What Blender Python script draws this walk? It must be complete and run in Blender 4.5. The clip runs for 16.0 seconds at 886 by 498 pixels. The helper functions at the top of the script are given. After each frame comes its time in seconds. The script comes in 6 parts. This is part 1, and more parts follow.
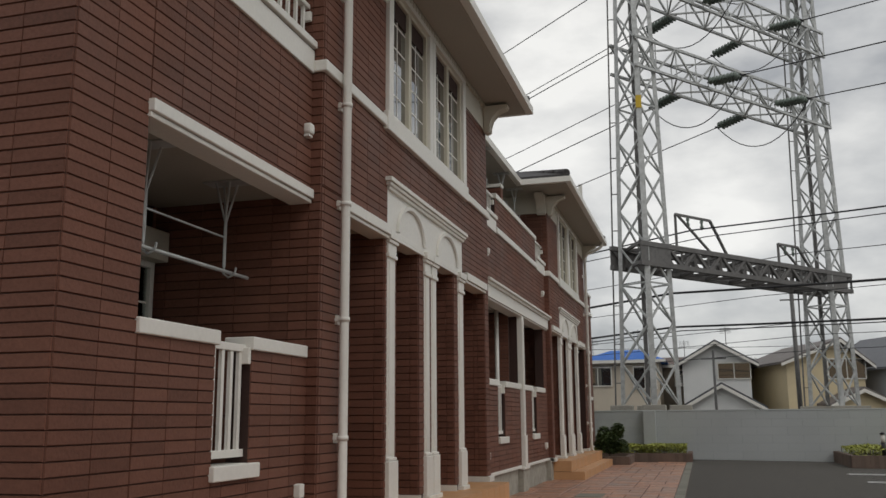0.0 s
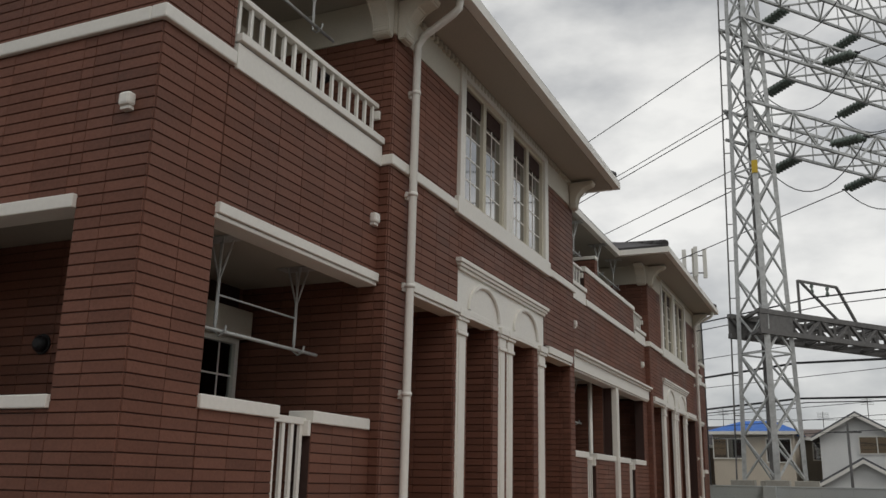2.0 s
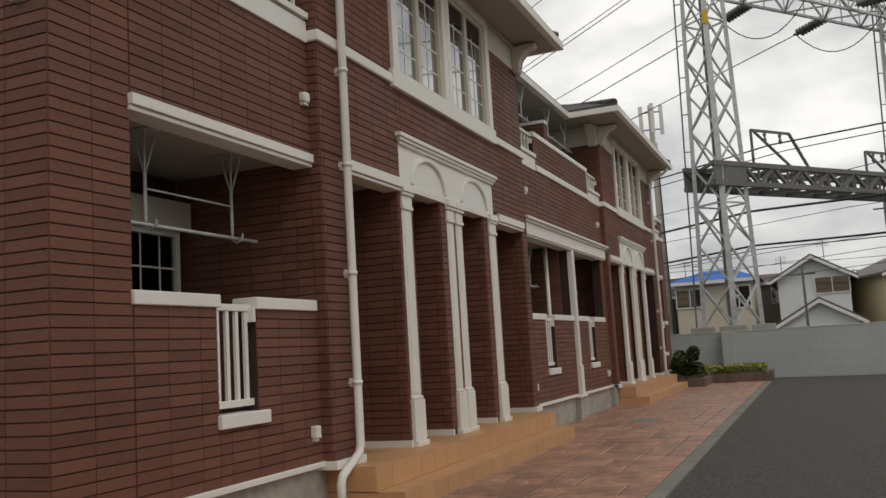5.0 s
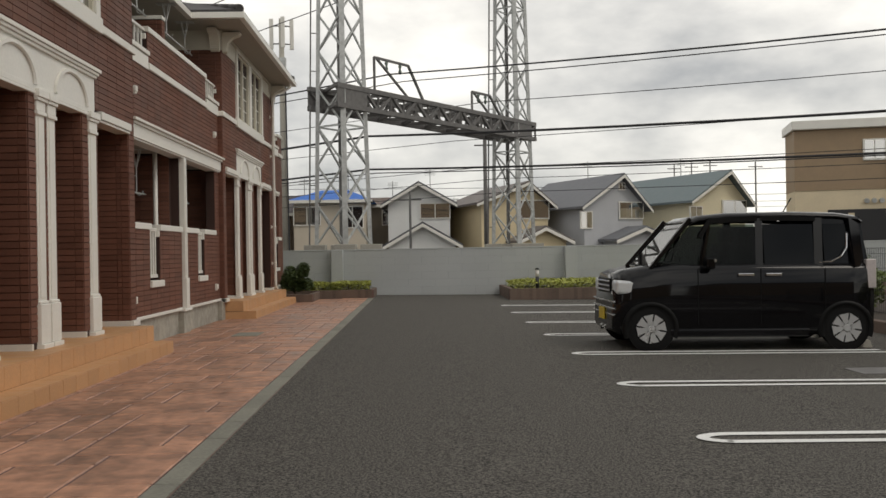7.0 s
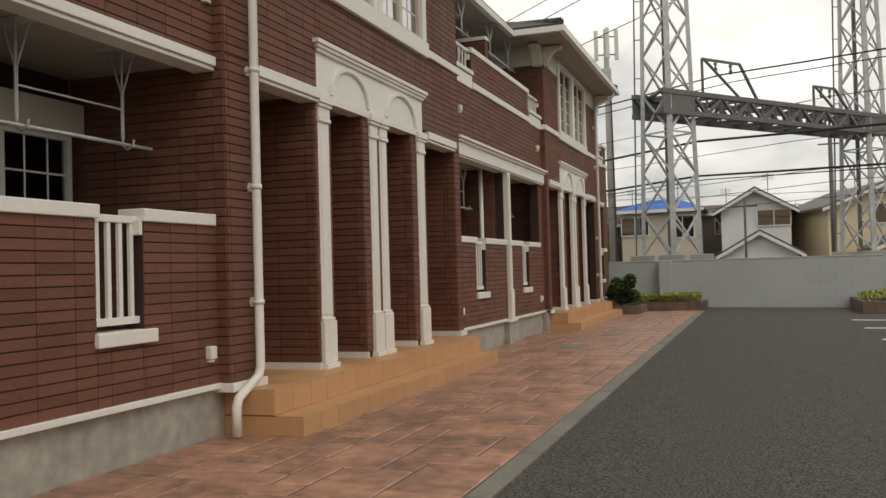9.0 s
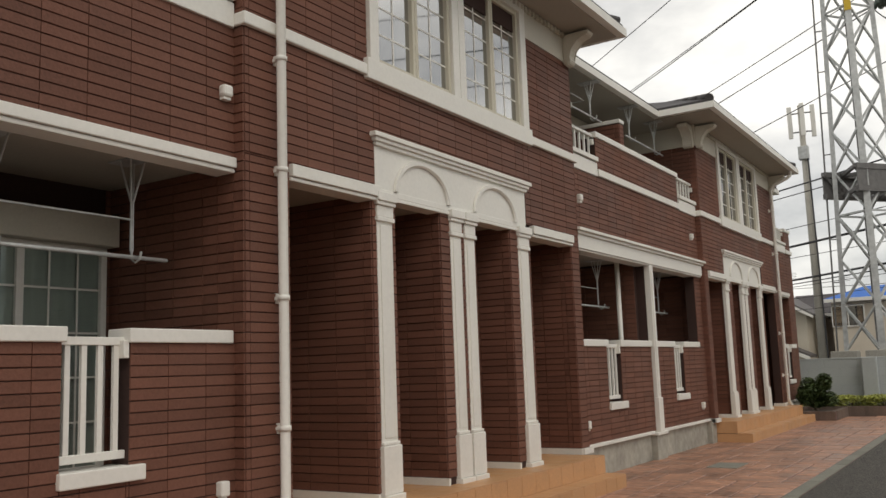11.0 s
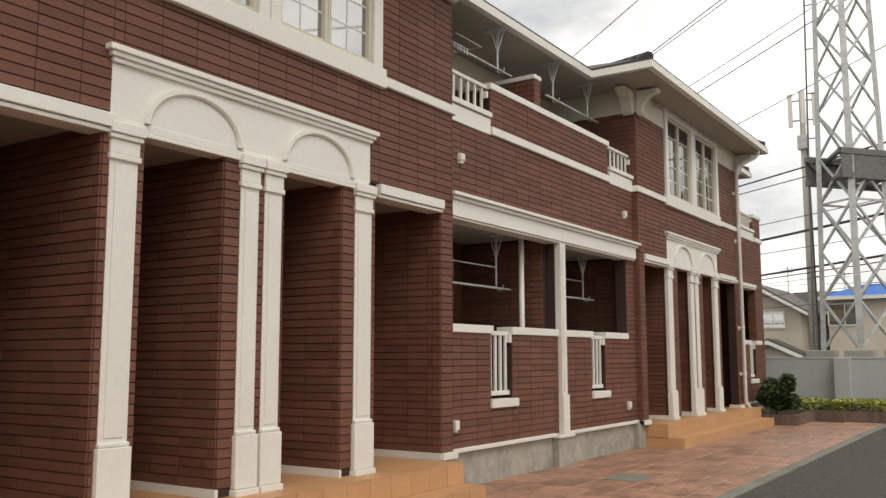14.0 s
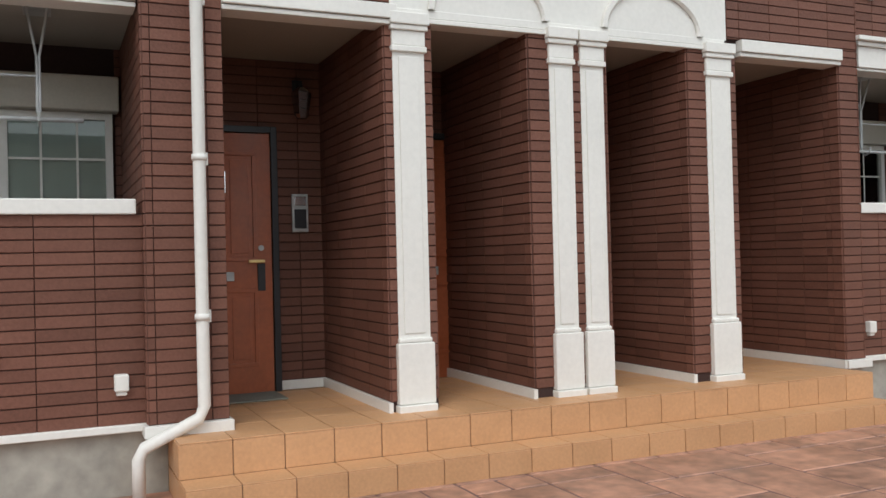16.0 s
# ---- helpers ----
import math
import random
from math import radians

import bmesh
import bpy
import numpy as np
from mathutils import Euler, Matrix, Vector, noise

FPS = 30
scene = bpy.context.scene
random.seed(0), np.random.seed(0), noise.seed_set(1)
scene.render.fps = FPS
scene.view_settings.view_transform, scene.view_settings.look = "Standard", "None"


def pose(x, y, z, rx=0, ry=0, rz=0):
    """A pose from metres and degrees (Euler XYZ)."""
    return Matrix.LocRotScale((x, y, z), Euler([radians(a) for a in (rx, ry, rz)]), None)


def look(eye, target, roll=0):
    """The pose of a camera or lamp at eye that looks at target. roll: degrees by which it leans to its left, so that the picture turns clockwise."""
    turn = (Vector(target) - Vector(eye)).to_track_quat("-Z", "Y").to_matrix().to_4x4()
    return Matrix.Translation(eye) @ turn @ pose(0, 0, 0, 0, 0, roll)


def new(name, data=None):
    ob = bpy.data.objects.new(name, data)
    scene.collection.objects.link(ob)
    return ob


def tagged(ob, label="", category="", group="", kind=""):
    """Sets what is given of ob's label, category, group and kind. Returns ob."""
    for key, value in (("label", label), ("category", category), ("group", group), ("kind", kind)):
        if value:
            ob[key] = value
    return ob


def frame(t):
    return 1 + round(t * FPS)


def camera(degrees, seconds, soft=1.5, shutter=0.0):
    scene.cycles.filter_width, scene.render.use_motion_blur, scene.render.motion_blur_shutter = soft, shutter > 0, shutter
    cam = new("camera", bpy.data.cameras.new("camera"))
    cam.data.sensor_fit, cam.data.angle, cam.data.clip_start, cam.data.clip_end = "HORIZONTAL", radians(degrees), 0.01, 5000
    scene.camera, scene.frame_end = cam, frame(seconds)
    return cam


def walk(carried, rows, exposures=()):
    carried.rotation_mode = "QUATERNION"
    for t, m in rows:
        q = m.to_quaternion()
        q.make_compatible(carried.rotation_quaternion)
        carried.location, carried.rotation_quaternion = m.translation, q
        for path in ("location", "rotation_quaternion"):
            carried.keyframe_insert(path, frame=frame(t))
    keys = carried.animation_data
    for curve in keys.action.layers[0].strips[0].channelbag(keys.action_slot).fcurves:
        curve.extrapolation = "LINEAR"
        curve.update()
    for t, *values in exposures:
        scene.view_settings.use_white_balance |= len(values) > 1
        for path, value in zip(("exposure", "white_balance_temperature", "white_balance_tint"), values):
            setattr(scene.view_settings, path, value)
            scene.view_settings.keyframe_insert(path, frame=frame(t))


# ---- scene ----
cam = camera(53.1, 16.0)
PATH = [
    (0, (-0.027, 0.11, 1.185), (-0.568, 1.999, 1.56), -0.4),
    (0.5, (0.237, 0.146, 1.172), (-0.451, 1.995, 1.496), -1.0),
    (1, (0.419, 0.073, 1.198), (-0.292, 1.899, 1.598), -0.8),
    (1.5, (0.583, -0.079, 1.2), (-0.171, 1.729, 1.607), 0.4),
    (2, (0.72, -0.156, 1.232), (-0.087, 1.602, 1.744), 1.3),
    (2.5, (0.858, -0.214, 1.249), (0.092, 1.537, 1.839), 0.0),
    (3, (0.939, -0.261, 1.254), (0.178, 1.448, 1.96), -0.6),
    (3.5, (0.972, -0.263, 1.251), (0.198, 1.439, 1.96), -1.4),
    (3.7, (0.979, -0.257, 1.236), (0.188, 1.457, 1.897), -1.8),
    (5.8, (0.855, 0.138, 1.258), (0.307, 2.06, 1.324), -0.6),
    (6, (0.862, 0.154, 1.279), (0.446, 2.11, 1.33), -0.2),
    (6.5, (0.95, 0.17, 1.272), (0.828, 2.166, 1.304), -0.4),
    (7, (0.997, 0.193, 1.256), (1.046, 2.192, 1.262), -1.0),
    (7.5, (1.008, 0.204, 1.25), (1.106, 2.202, 1.243), -0.8),
    (8, (1.04, 0.23, 1.243), (1.129, 2.228, 1.233), -0.7),
    (8.5, (1.031, 0.228, 1.265), (0.885, 2.223, 1.264), -0.5),
    (9, (1.078, 0.461, 1.247), (0.405, 2.344, 1.296), -1.6),
    (9.2, (1.123, 0.57, 1.252), (0.341, 2.41, 1.308), -1.7),
    (11.3, (1.797, 2.133, 1.435), (0.726, 3.785, 1.783), -1.6),
    (11.5, (1.861, 2.259, 1.451), (0.798, 3.901, 1.868), -1.4),
    (12, (1.942, 2.711, 1.47), (0.909, 4.324, 2.046), -1.4),
    (12.5, (2.024, 3.109, 1.454), (0.964, 4.731, 1.952), -2.3),
    (13, (2.111, 3.514, 1.384), (1.023, 5.164, 1.691), -1.4),
    (13.5, (2.152, 3.95, 1.356), (1.123, 5.653, 1.56), -0.5),
    (14, (2.229, 4.354, 1.377), (1.131, 6.008, 1.62), -0.1),
    (14.5, (2.327, 4.73, 1.357), (1.208, 6.376, 1.554), 0.0),
    (15, (2.406, 5.106, 1.359), (1.037, 6.556, 1.521), -0.7),
    (15.5, (2.464, 5.493, 1.351), (0.826, 6.639, 1.4), -2.0),
    (16, (2.549, 5.877, 1.339), (0.723, 6.694, 1.362), -1.4),
]
walk(cam, [(t, look(eye, target, roll)) for t, eye, target, roll in PATH],
     [(0, -0.04, 6500, 10), (3.7, -0.08, 6500, 10), (6, 0.24, 6800, 10), (8.5, 0.28, 6900, 10), (9.2, 0.38, 7000, 10), (11.3, 0.4, 6700, 10), (12.0, 0.1, 6500, 10), (12.5, 0.0, 6500, 10),
      (13.0, 0.55, 6800, 10), (13.5, 0.74, 6900, 10), (14.0, 0.8, 6900, 10), (14.5, 0.66, 6800, 10), (15.0, 0.8, 6400, 10), (15.5, 1.05, 5850, 8), (16, 1.08, 6050, 9)])

# ---- world, sun ----
world = bpy.data.worlds.new("overcast_sky")
scene.world = world
world.use_nodes = True
wn, wl = world.node_tree.nodes, world.node_tree.links
wn.clear()
SUN_EL, SUN_AZ = radians(48), radians(120)
w_out = wn.new("ShaderNodeOutputWorld")
w_bg = wn.new("ShaderNodeBackground")
w_bg.inputs["Strength"].default_value = 0.1
w_sky = wn.new("ShaderNodeTexSky")
w_sky.sky_type, w_sky.sun_disc, w_sky.sun_elevation, w_sky.sun_rotation = "NISHITA", False, SUN_EL, SUN_AZ
w_co = wn.new("ShaderNodeTexCoord")
w_map = wn.new("ShaderNodeMapping")
w_map.inputs["Scale"].default_value = (1.5, 1.5, 3.2)
w_n1 = wn.new("ShaderNodeTexNoise")
w_n1.inputs["Scale"].default_value, w_n1.inputs["Detail"].default_value, w_n1.inputs["Roughness"].default_value = 2.3, 7, 0.52
w_ramp = wn.new("ShaderNodeValToRGB")
w_ramp.color_ramp.elements[0].position, w_ramp.color_ramp.elements[0].color = 0.35, (3.2, 3.35, 3.55, 1)
w_ramp.color_ramp.elements[1].position, w_ramp.color_ramp.elements[1].color = 0.66, (10.0, 9.9, 9.5, 1)
w_mix = wn.new("ShaderNodeMix")
w_mix.data_type = "RGBA"
w_mix.inputs[0].default_value = 0.9
wl.new(w_co.outputs["Generated"], w_map.inputs["Vector"])
wl.new(w_map.outputs["Vector"], w_n1.inputs["Vector"])
wl.new(w_n1.outputs["Fac"], w_ramp.inputs["Fac"])
wl.new(w_sky.outputs["Color"], w_mix.inputs[6])
wl.new(w_ramp.outputs["Color"], w_mix.inputs[7])
wl.new(w_mix.outputs[2], w_bg.inputs["Color"])
wl.new(w_bg.outputs["Background"], w_out.inputs["Surface"])
sun = new("sun", bpy.data.lights.new("sun", "SUN"))
sun.data.energy, sun.data.angle, sun.data.color = 0.5, radians(25), (1, 0.95, 0.88)
sun.matrix_world = look((30, -20, 40), (0, 0, 0))

# ---- materials ----


def material(name, base, rough=0.6, metal=0.0, vary=0.15, grain=40.0, stain=1.2, bump=0.1, spec=0.5, piece=0.0, dirt=None, ior=1.5, tight=0.4):
    """A Principled surface with fine grain, large stains and a bump."""
    m = bpy.data.materials.new(name)
    m.use_nodes = True
    n, l = m.node_tree.nodes, m.node_tree.links
    b = n["Principled BSDF"]
    b.inputs["Metallic"].default_value = metal
    b.inputs["IOR"].default_value = ior
    b.inputs["Specular IOR Level"].default_value = spec
    co = n.new("ShaderNodeTexCoord")
    fine, big = n.new("ShaderNodeTexNoise"), n.new("ShaderNodeTexNoise")
    fine.inputs["Scale"].default_value, fine.inputs["Detail"].default_value = grain, 5
    big.inputs["Scale"].default_value, big.inputs["Detail"].default_value = stain, 6
    geo = n.new("ShaderNodeNewGeometry")
    l.new(geo.outputs["Position"], fine.inputs["Vector"])
    l.new(geo.outputs["Position"], big.inputs["Vector"])
    total = n.new("ShaderNodeMath")
    total.operation = "ADD"
    l.new(fine.outputs["Fac"], total.inputs[0])
    l.new(big.outputs["Fac"], total.inputs[1])
    last = total.outputs[0]
    if piece:
        info, isl = n.new("ShaderNodeObjectInfo"), n.new("ShaderNodeNewGeometry")
        both, frac, scale = n.new("ShaderNodeMath"), n.new("ShaderNodeMath"), n.new("ShaderNodeMath")
        both.operation, frac.operation, scale.operation = "ADD", "FRACT", "MULTIPLY_ADD"
        l.new(info.outputs["Random"], both.inputs[0])
        l.new(isl.outputs["Random Per Island"], both.inputs[1])
        l.new(both.outputs[0], frac.inputs[0])
        l.new(frac.outputs[0], scale.inputs[0])
        scale.inputs[1].default_value = piece
        l.new(last, scale.inputs[2])
        last = scale.outputs[0]
    mr = n.new("ShaderNodeMapRange")
    mr.inputs["From Min"].default_value, mr.inputs["From Max"].default_value = 1.0 - tight + piece * 0.25, 1.0 + tight + piece * 0.75
    mr.inputs["To Min"].default_value, mr.inputs["To Max"].default_value = 0, 1
    l.new(last, mr.inputs["Value"])
    mix = n.new("ShaderNodeMix")
    mix.data_type = "RGBA"
    lo = dirt or tuple(c * (1 - vary) for c in base)
    hi = tuple(min(1, c * (1 + vary)) for c in base)
    mix.inputs[6].default_value, mix.inputs[7].default_value = (*lo, 1), (*hi, 1)
    l.new(mr.outputs["Result"], mix.inputs[0])
    l.new(mix.outputs[2], b.inputs["Base Color"])
    rr = n.new("ShaderNodeMapRange")
    rr.inputs["From Min"].default_value, rr.inputs["From Max"].default_value = 0.3, 0.7
    rr.inputs["To Min"].default_value, rr.inputs["To Max"].default_value = max(0.0, rough - 0.12 * min(1, rough * 2)), min(1, rough + 0.12 * min(1, rough * 2))
    l.new(big.outputs["Fac"], rr.inputs["Value"])
    l.new(rr.outputs["Result"], b.inputs["Roughness"])
    if bump:
        bp = n.new("ShaderNodeBump")
        bp.inputs["Strength"].default_value, bp.inputs["Distance"].default_value = bump, 0.01
        l.new(fine.outputs["Fac"], bp.inputs["Height"])
        l.new(bp.outputs["Normal"], b.inputs["Normal"])
    return m


def clear_glass(name, tint, back=0.35):
    """A thin pane: mirror gloss by Fresnel over a see-through tint."""
    m = bpy.data.materials.new(name)
    m.use_nodes = True
    n, l = m.node_tree.nodes, m.node_tree.links
    n.remove(n["Principled BSDF"])
    tr, gl, mx, fr = n.new("ShaderNodeBsdfTransparent"), n.new("ShaderNodeBsdfGlossy"), n.new("ShaderNodeMixShader"), n.new("ShaderNodeFresnel")
    tr.inputs["Color"].default_value = (*tint, 1)
    gl.inputs["Roughness"].default_value = 0.015
    fr.inputs["IOR"].default_value = back
    l.new(fr.outputs["Fac"], mx.inputs["Fac"])
    l.new(tr.outputs["BSDF"], mx.inputs[1])
    l.new(gl.outputs["BSDF"], mx.inputs[2])
    l.new(mx.outputs["Shader"], n["Material Output"].inputs["Surface"])
    return m


M_BRICK = material("brick_siding", (0.170, 0.076, 0.052), 0.6, vary=0.30, grain=55, stain=0.9, bump=0.25, piece=0.5, spec=0.22)
M_JOINT = material("siding_joint", (0.045, 0.022, 0.017), 0.9, vary=0.2)
M_WHITE = material("white_trim", (0.80, 0.78, 0.72), 0.45, vary=0.06, grain=30, stain=1.5, bump=0.03)
M_CREAM = material("cream_panel", (0.62, 0.58, 0.49), 0.6, vary=0.08, grain=60, bump=0.05)
M_SOFFIT = material("soffit", (0.40, 0.365, 0.31), 0.7, vary=0.1, grain=80, bump=0.05)
M_CONC = material("concrete", (0.40, 0.38, 0.33), 0.85, vary=0.22, grain=35, stain=1.4, bump=0.3)
M_PLINTH = material("plinth_concrete", (0.36, 0.34, 0.29), 0.9, vary=0.35, grain=9, stain=2.6, bump=0.3)
M_TILE = material("orange_tile", (0.56, 0.31, 0.15), 0.5, vary=0.16, grain=50, stain=3, bump=0.08, piece=0.35)
M_GROUT = material("tile_grout", (0.32, 0.20, 0.12), 0.9, vary=0.15)
M_PAVE = material("stamped_paving", (0.43, 0.225, 0.145), 0.48, vary=0.35, grain=9, stain=2.2, bump=0.6, piece=0.2, dirt=(0.17, 0.10, 0.072), tight=0.3)
M_PAVEJ = material("paving_joint", (0.17, 0.10, 0.085), 0.8, vary=0.2)
M_ASPH = material("asphalt", (0.097, 0.090, 0.080), 0.85, vary=0.85, grain=150, stain=60.0, bump=1.0, tight=0.13, spec=0.25)
M_PAINT = material("road_paint", (0.74, 0.74, 0.72), 0.7, vary=0.12, grain=45, bump=0.2)
M_KERB = material("kerb_concrete", (0.21, 0.205, 0.17), 0.85, vary=0.3, grain=40, stain=2.5, bump=0.3, piece=0.4)
M_BLOCK = material("grey_block_wall", (0.45, 0.47, 0.47), 0.8, vary=0.1, grain=30, stain=0.7, bump=0.15, piece=0.15)
M_BLOCKJ = material("block_joint", (0.30, 0.32, 0.33), 0.9, vary=0.1)
M_ROOF = material("dark_roof_tile", (0.045, 0.040, 0.040), 0.6, vary=0.3, piece=0.4)
M_DOOR = material("door_wood", (0.40, 0.105, 0.036), 0.42, vary=0.18, grain=25, stain=4, bump=0.05)
M_DARK = material("dark_metal", (0.03, 0.03, 0.032), 0.45, metal=0.3, vary=0.15)
M_STEEL = material("galvanised_steel", (0.50, 0.51, 0.50), 0.5, metal=0.35, vary=0.3, grain=8, stain=1.0, bump=0.05)
M_RUST = material("weathered_steel", (0.17, 0.165, 0.16), 0.65, metal=0.3, vary=0.3, grain=8, stain=0.8)
M_CHROME = material("chrome", (0.75, 0.75, 0.76), 0.14, metal=1.0, vary=0.04, bump=0)
M_BRASS = material("brass_handle", (0.55, 0.40, 0.18), 0.3, metal=1.0, vary=0.08, bump=0)
M_WINDOW = material("window_glass", (0.02, 0.024, 0.025), 0.03, vary=0.1, bump=0, spec=1.0, ior=2.9)
M_SASH = material("cream_sash", (0.60, 0.56, 0.45), 0.45, vary=0.05, bump=0.02)
M_CURTAIN = material("lace_curtain", (0.74, 0.74, 0.70), 0.9, vary=0.15, grain=25, bump=0.2)
M_WIRE = material("cable_black", (0.025, 0.025, 0.027), 0.6, vary=0.1, bump=0)
M_INSUL = material("insulator_glass", (0.16, 0.20, 0.17), 0.3, vary=0.2, bump=0)
M_YELLOW = material("yellow_paint", (0.62, 0.42, 0.03), 0.6, vary=0.1)
M_CAR = material("black_car_paint", (0.004, 0.004, 0.005), 0.05, vary=0.1, bump=0, spec=0.35)
M_TYRE = material("tyre_rubber", (0.012, 0.012, 0.012), 0.85, vary=0.2, spec=0.12)
M_RIM = material("silver_wheel", (0.62, 0.63, 0.64), 0.3, metal=0.6, vary=0.05, bump=0)
M_BLACKP = material("black_plastic", (0.006, 0.006, 0.006), 0.5, vary=0.1, spec=0.15)
M_CARGLASS = material("tinted_car_glass", (0.005, 0.006, 0.007), 0.03, vary=0.05, bump=0, spec=0.2)
M_CLEAR = clear_glass("clear_car_glass", (0.30, 0.34, 0.31), 1.3)
M_SCREEN = clear_glass("windscreen_glass", (0.70, 0.78, 0.72), 2.3)
M_LAMP = material("headlamp", (0.75, 0.77, 0.78), 0.12, metal=0.35, vary=0.1, bump=0, grain=60)
M_TAIL = material("clear_tail_lamp", (0.50, 0.45, 0.44), 0.2, vary=0.15, bump=0)
M_PLATE = material("yellow_number_plate", (0.70, 0.50, 0.04), 0.5, vary=0.05, bump=0)
M_LEAF = material("hedge_leaf", (0.16, 0.22, 0.05), 0.6, vary=0.45, piece=0.8, grain=20, bump=0)
M_LEAFY = material("yellow_green_leaf", (0.34, 0.36, 0.07), 0.6, vary=0.4, piece=0.8, grain=20, bump=0)
M_LEAFD = material("dark_leaf", (0.075, 0.11, 0.035), 0.55, vary=0.4, piece=0.8, grain=20, bump=0)
M_BARK = material("bark", (0.09, 0.065, 0.045), 0.9, vary=0.3)
M_EDGE = material("planter_brick", (0.16, 0.115, 0.09), 0.85, vary=0.3, piece=0.6)
M_SOIL = material("soil", (0.05, 0.038, 0.028), 0.95, vary=0.3, bump=0.5)

# ---- building helpers ----


def box(bm, x0, x1, y0, y1, z0, z1, bevel=0.0):
    x0, x1 = min(x0, x1), max(x0, x1)
    y0, y1 = min(y0, y1), max(y0, y1)
    z0, z1 = min(z0, z1), max(z0, z1)
    vs = [bm.verts.new((x, y, z)) for x in (x0, x1) for y in (y0, y1) for z in (z0, z1)]
    fs = [bm.faces.new([vs[i] for i in f]) for f in ((0, 1, 3, 2), (4, 6, 7, 5), (0, 4, 5, 1), (2, 3, 7, 6), (0, 2, 6, 4), (1, 5, 7, 3))]
    if bevel:
        es = list({e for f in fs for e in f.edges})
        bmesh.ops.bevel(bm, geom=es, offset=bevel, segments=2, affect="EDGES", profile=0.5)
    return vs


def boxes(*specs, bevel=0.0):
    bm = bmesh.new()
    for s in specs:
        box(bm, *s, bevel=bevel)
    return bm


def strut(bm, p, q, w, h=None):
    """A square bar from p to q."""
    p, q = Vector(p), Vector(q)
    d = (q - p).normalized()
    side = d.cross(Vector((0, 0, 1)))
    side = side.normalized() if side.length > 1e-4 else Vector((1, 0, 0))
    up = side.cross(d).normalized()
    a, b = side * w / 2, up * (h or w) / 2
    ring = [[bm.verts.new(c + s * a + t * b) for s, t in ((-1, -1), (1, -1), (1, 1), (-1, 1))] for c in (p, q)]
    for i in range(4):
        j = (i + 1) % 4
        bm.faces.new((ring[0][i], ring[0][j], ring[1][j], ring[1][i]))
    bm.faces.new(ring[0][::-1])
    bm.faces.new(ring[1])


def tube(bm, pts, r, n=8, caps=True):
    """A round pipe along points; r is one radius or one each."""
    pts = [Vector(p) for p in pts]
    rs = r if isinstance(r, (list, tuple)) else [r] * len(pts)
    rings = []
    ref = None
    for i, p in enumerate(pts):
        d = (pts[min(i + 1, len(pts) - 1)] - pts[max(i - 1, 0)]).normalized()
        if ref is None or abs(ref.dot(d)) > 0.95:
            ref = Vector((1, 0, 0)) if abs(d.x) < 0.8 else Vector((0, 1, 0))
        u = d.cross(ref).normalized()
        v = d.cross(u)
        rings.append([bm.verts.new(p + rs[i] * (math.cos(2 * math.pi * k / n) * u + math.sin(2 * math.pi * k / n) * v)) for k in range(n)])
    for a, b in zip(rings, rings[1:]):
        for k in range(n):
            f = bm.faces.new((a[k], a[(k + 1) % n], b[(k + 1) % n], b[k]))
            f.smooth = n > 6
    if caps:
        bm.faces.new(rings[0][::-1])
        bm.faces.new(rings[-1])


def prism(bm, pts, axis, a, b):
    """A flat outline of (u, v) pulled along an axis from a to b: x: (y, z), y: (x, z), z: (x, y)."""
    def at(u, v, w):
        return {"x": (w, u, v), "y": (u, w, v), "z": (u, v, w)}[axis]
    lo = [bm.verts.new(at(u, v, a)) for u, v in pts]
    hi = [bm.verts.new(at(u, v, b)) for u, v in pts]
    n = len(pts)
    for i in range(n):
        bm.faces.new((lo[i], lo[(i + 1) % n], hi[(i + 1) % n], hi[i]))
    bm.faces.new(lo[::-1])
    bm.faces.new(hi)


def mesh_of(name, bm, mat):
    bmesh.ops.recalc_face_normals(bm, faces=bm.faces)
    me = bpy.data.meshes.new(name)
    bm.to_mesh(me)
    bm.free()
    me.materials.append(mat)
    return me


def part(name, bm, mat, parent, label=""):
    """One mesh object under a thing or a part; its mesh is in the world's metres."""
    ob = new(name, mesh_of(name, bm, mat))
    ob.parent = parent
    ob.matrix_parent_inverse = parent.matrix_world.inverted() if parent.parent is None else Matrix()
    if label:
        ob["label"] = label
    return ob


def solid(name, bm, mat, label="", category="", group="", kind=""):
    """A top-level thing that is one mesh."""
    return tagged(new(name, mesh_of(name, bm, mat)), label, category, group, kind)


def thing(name, at, label, category, group="", kind=""):
    """An Empty at a thing's base, to hold its parts."""
    ob = new(name)
    ob.empty_display_size = 0.1
    ob.location = at
    ob.matrix_world = Matrix.Translation(at)
    return tagged(ob, label, category, group, kind)


# ---- the plan ----
WX, BX, MX, BACK = -2.93, -2.83, -2.92, -4.32
Y0, Y1, Y2, Y3, Y4, Y5 = 3.60, 6.40, 12.15, 17.49, 23.24, 25.4
MID = 14.82
Z_BASE, Z_CEIL, Z_BAND, Z_TOP, Z_SOFFIT = 0.42, 2.93, 3.97, 5.25, 5.63
COURSE, LONG = 0.0721, 0.316


def fall(x):
    """The asphalt's height, falling away from the building."""
    return -0.012 * min(max(x + 0.35, 0), 8.2)


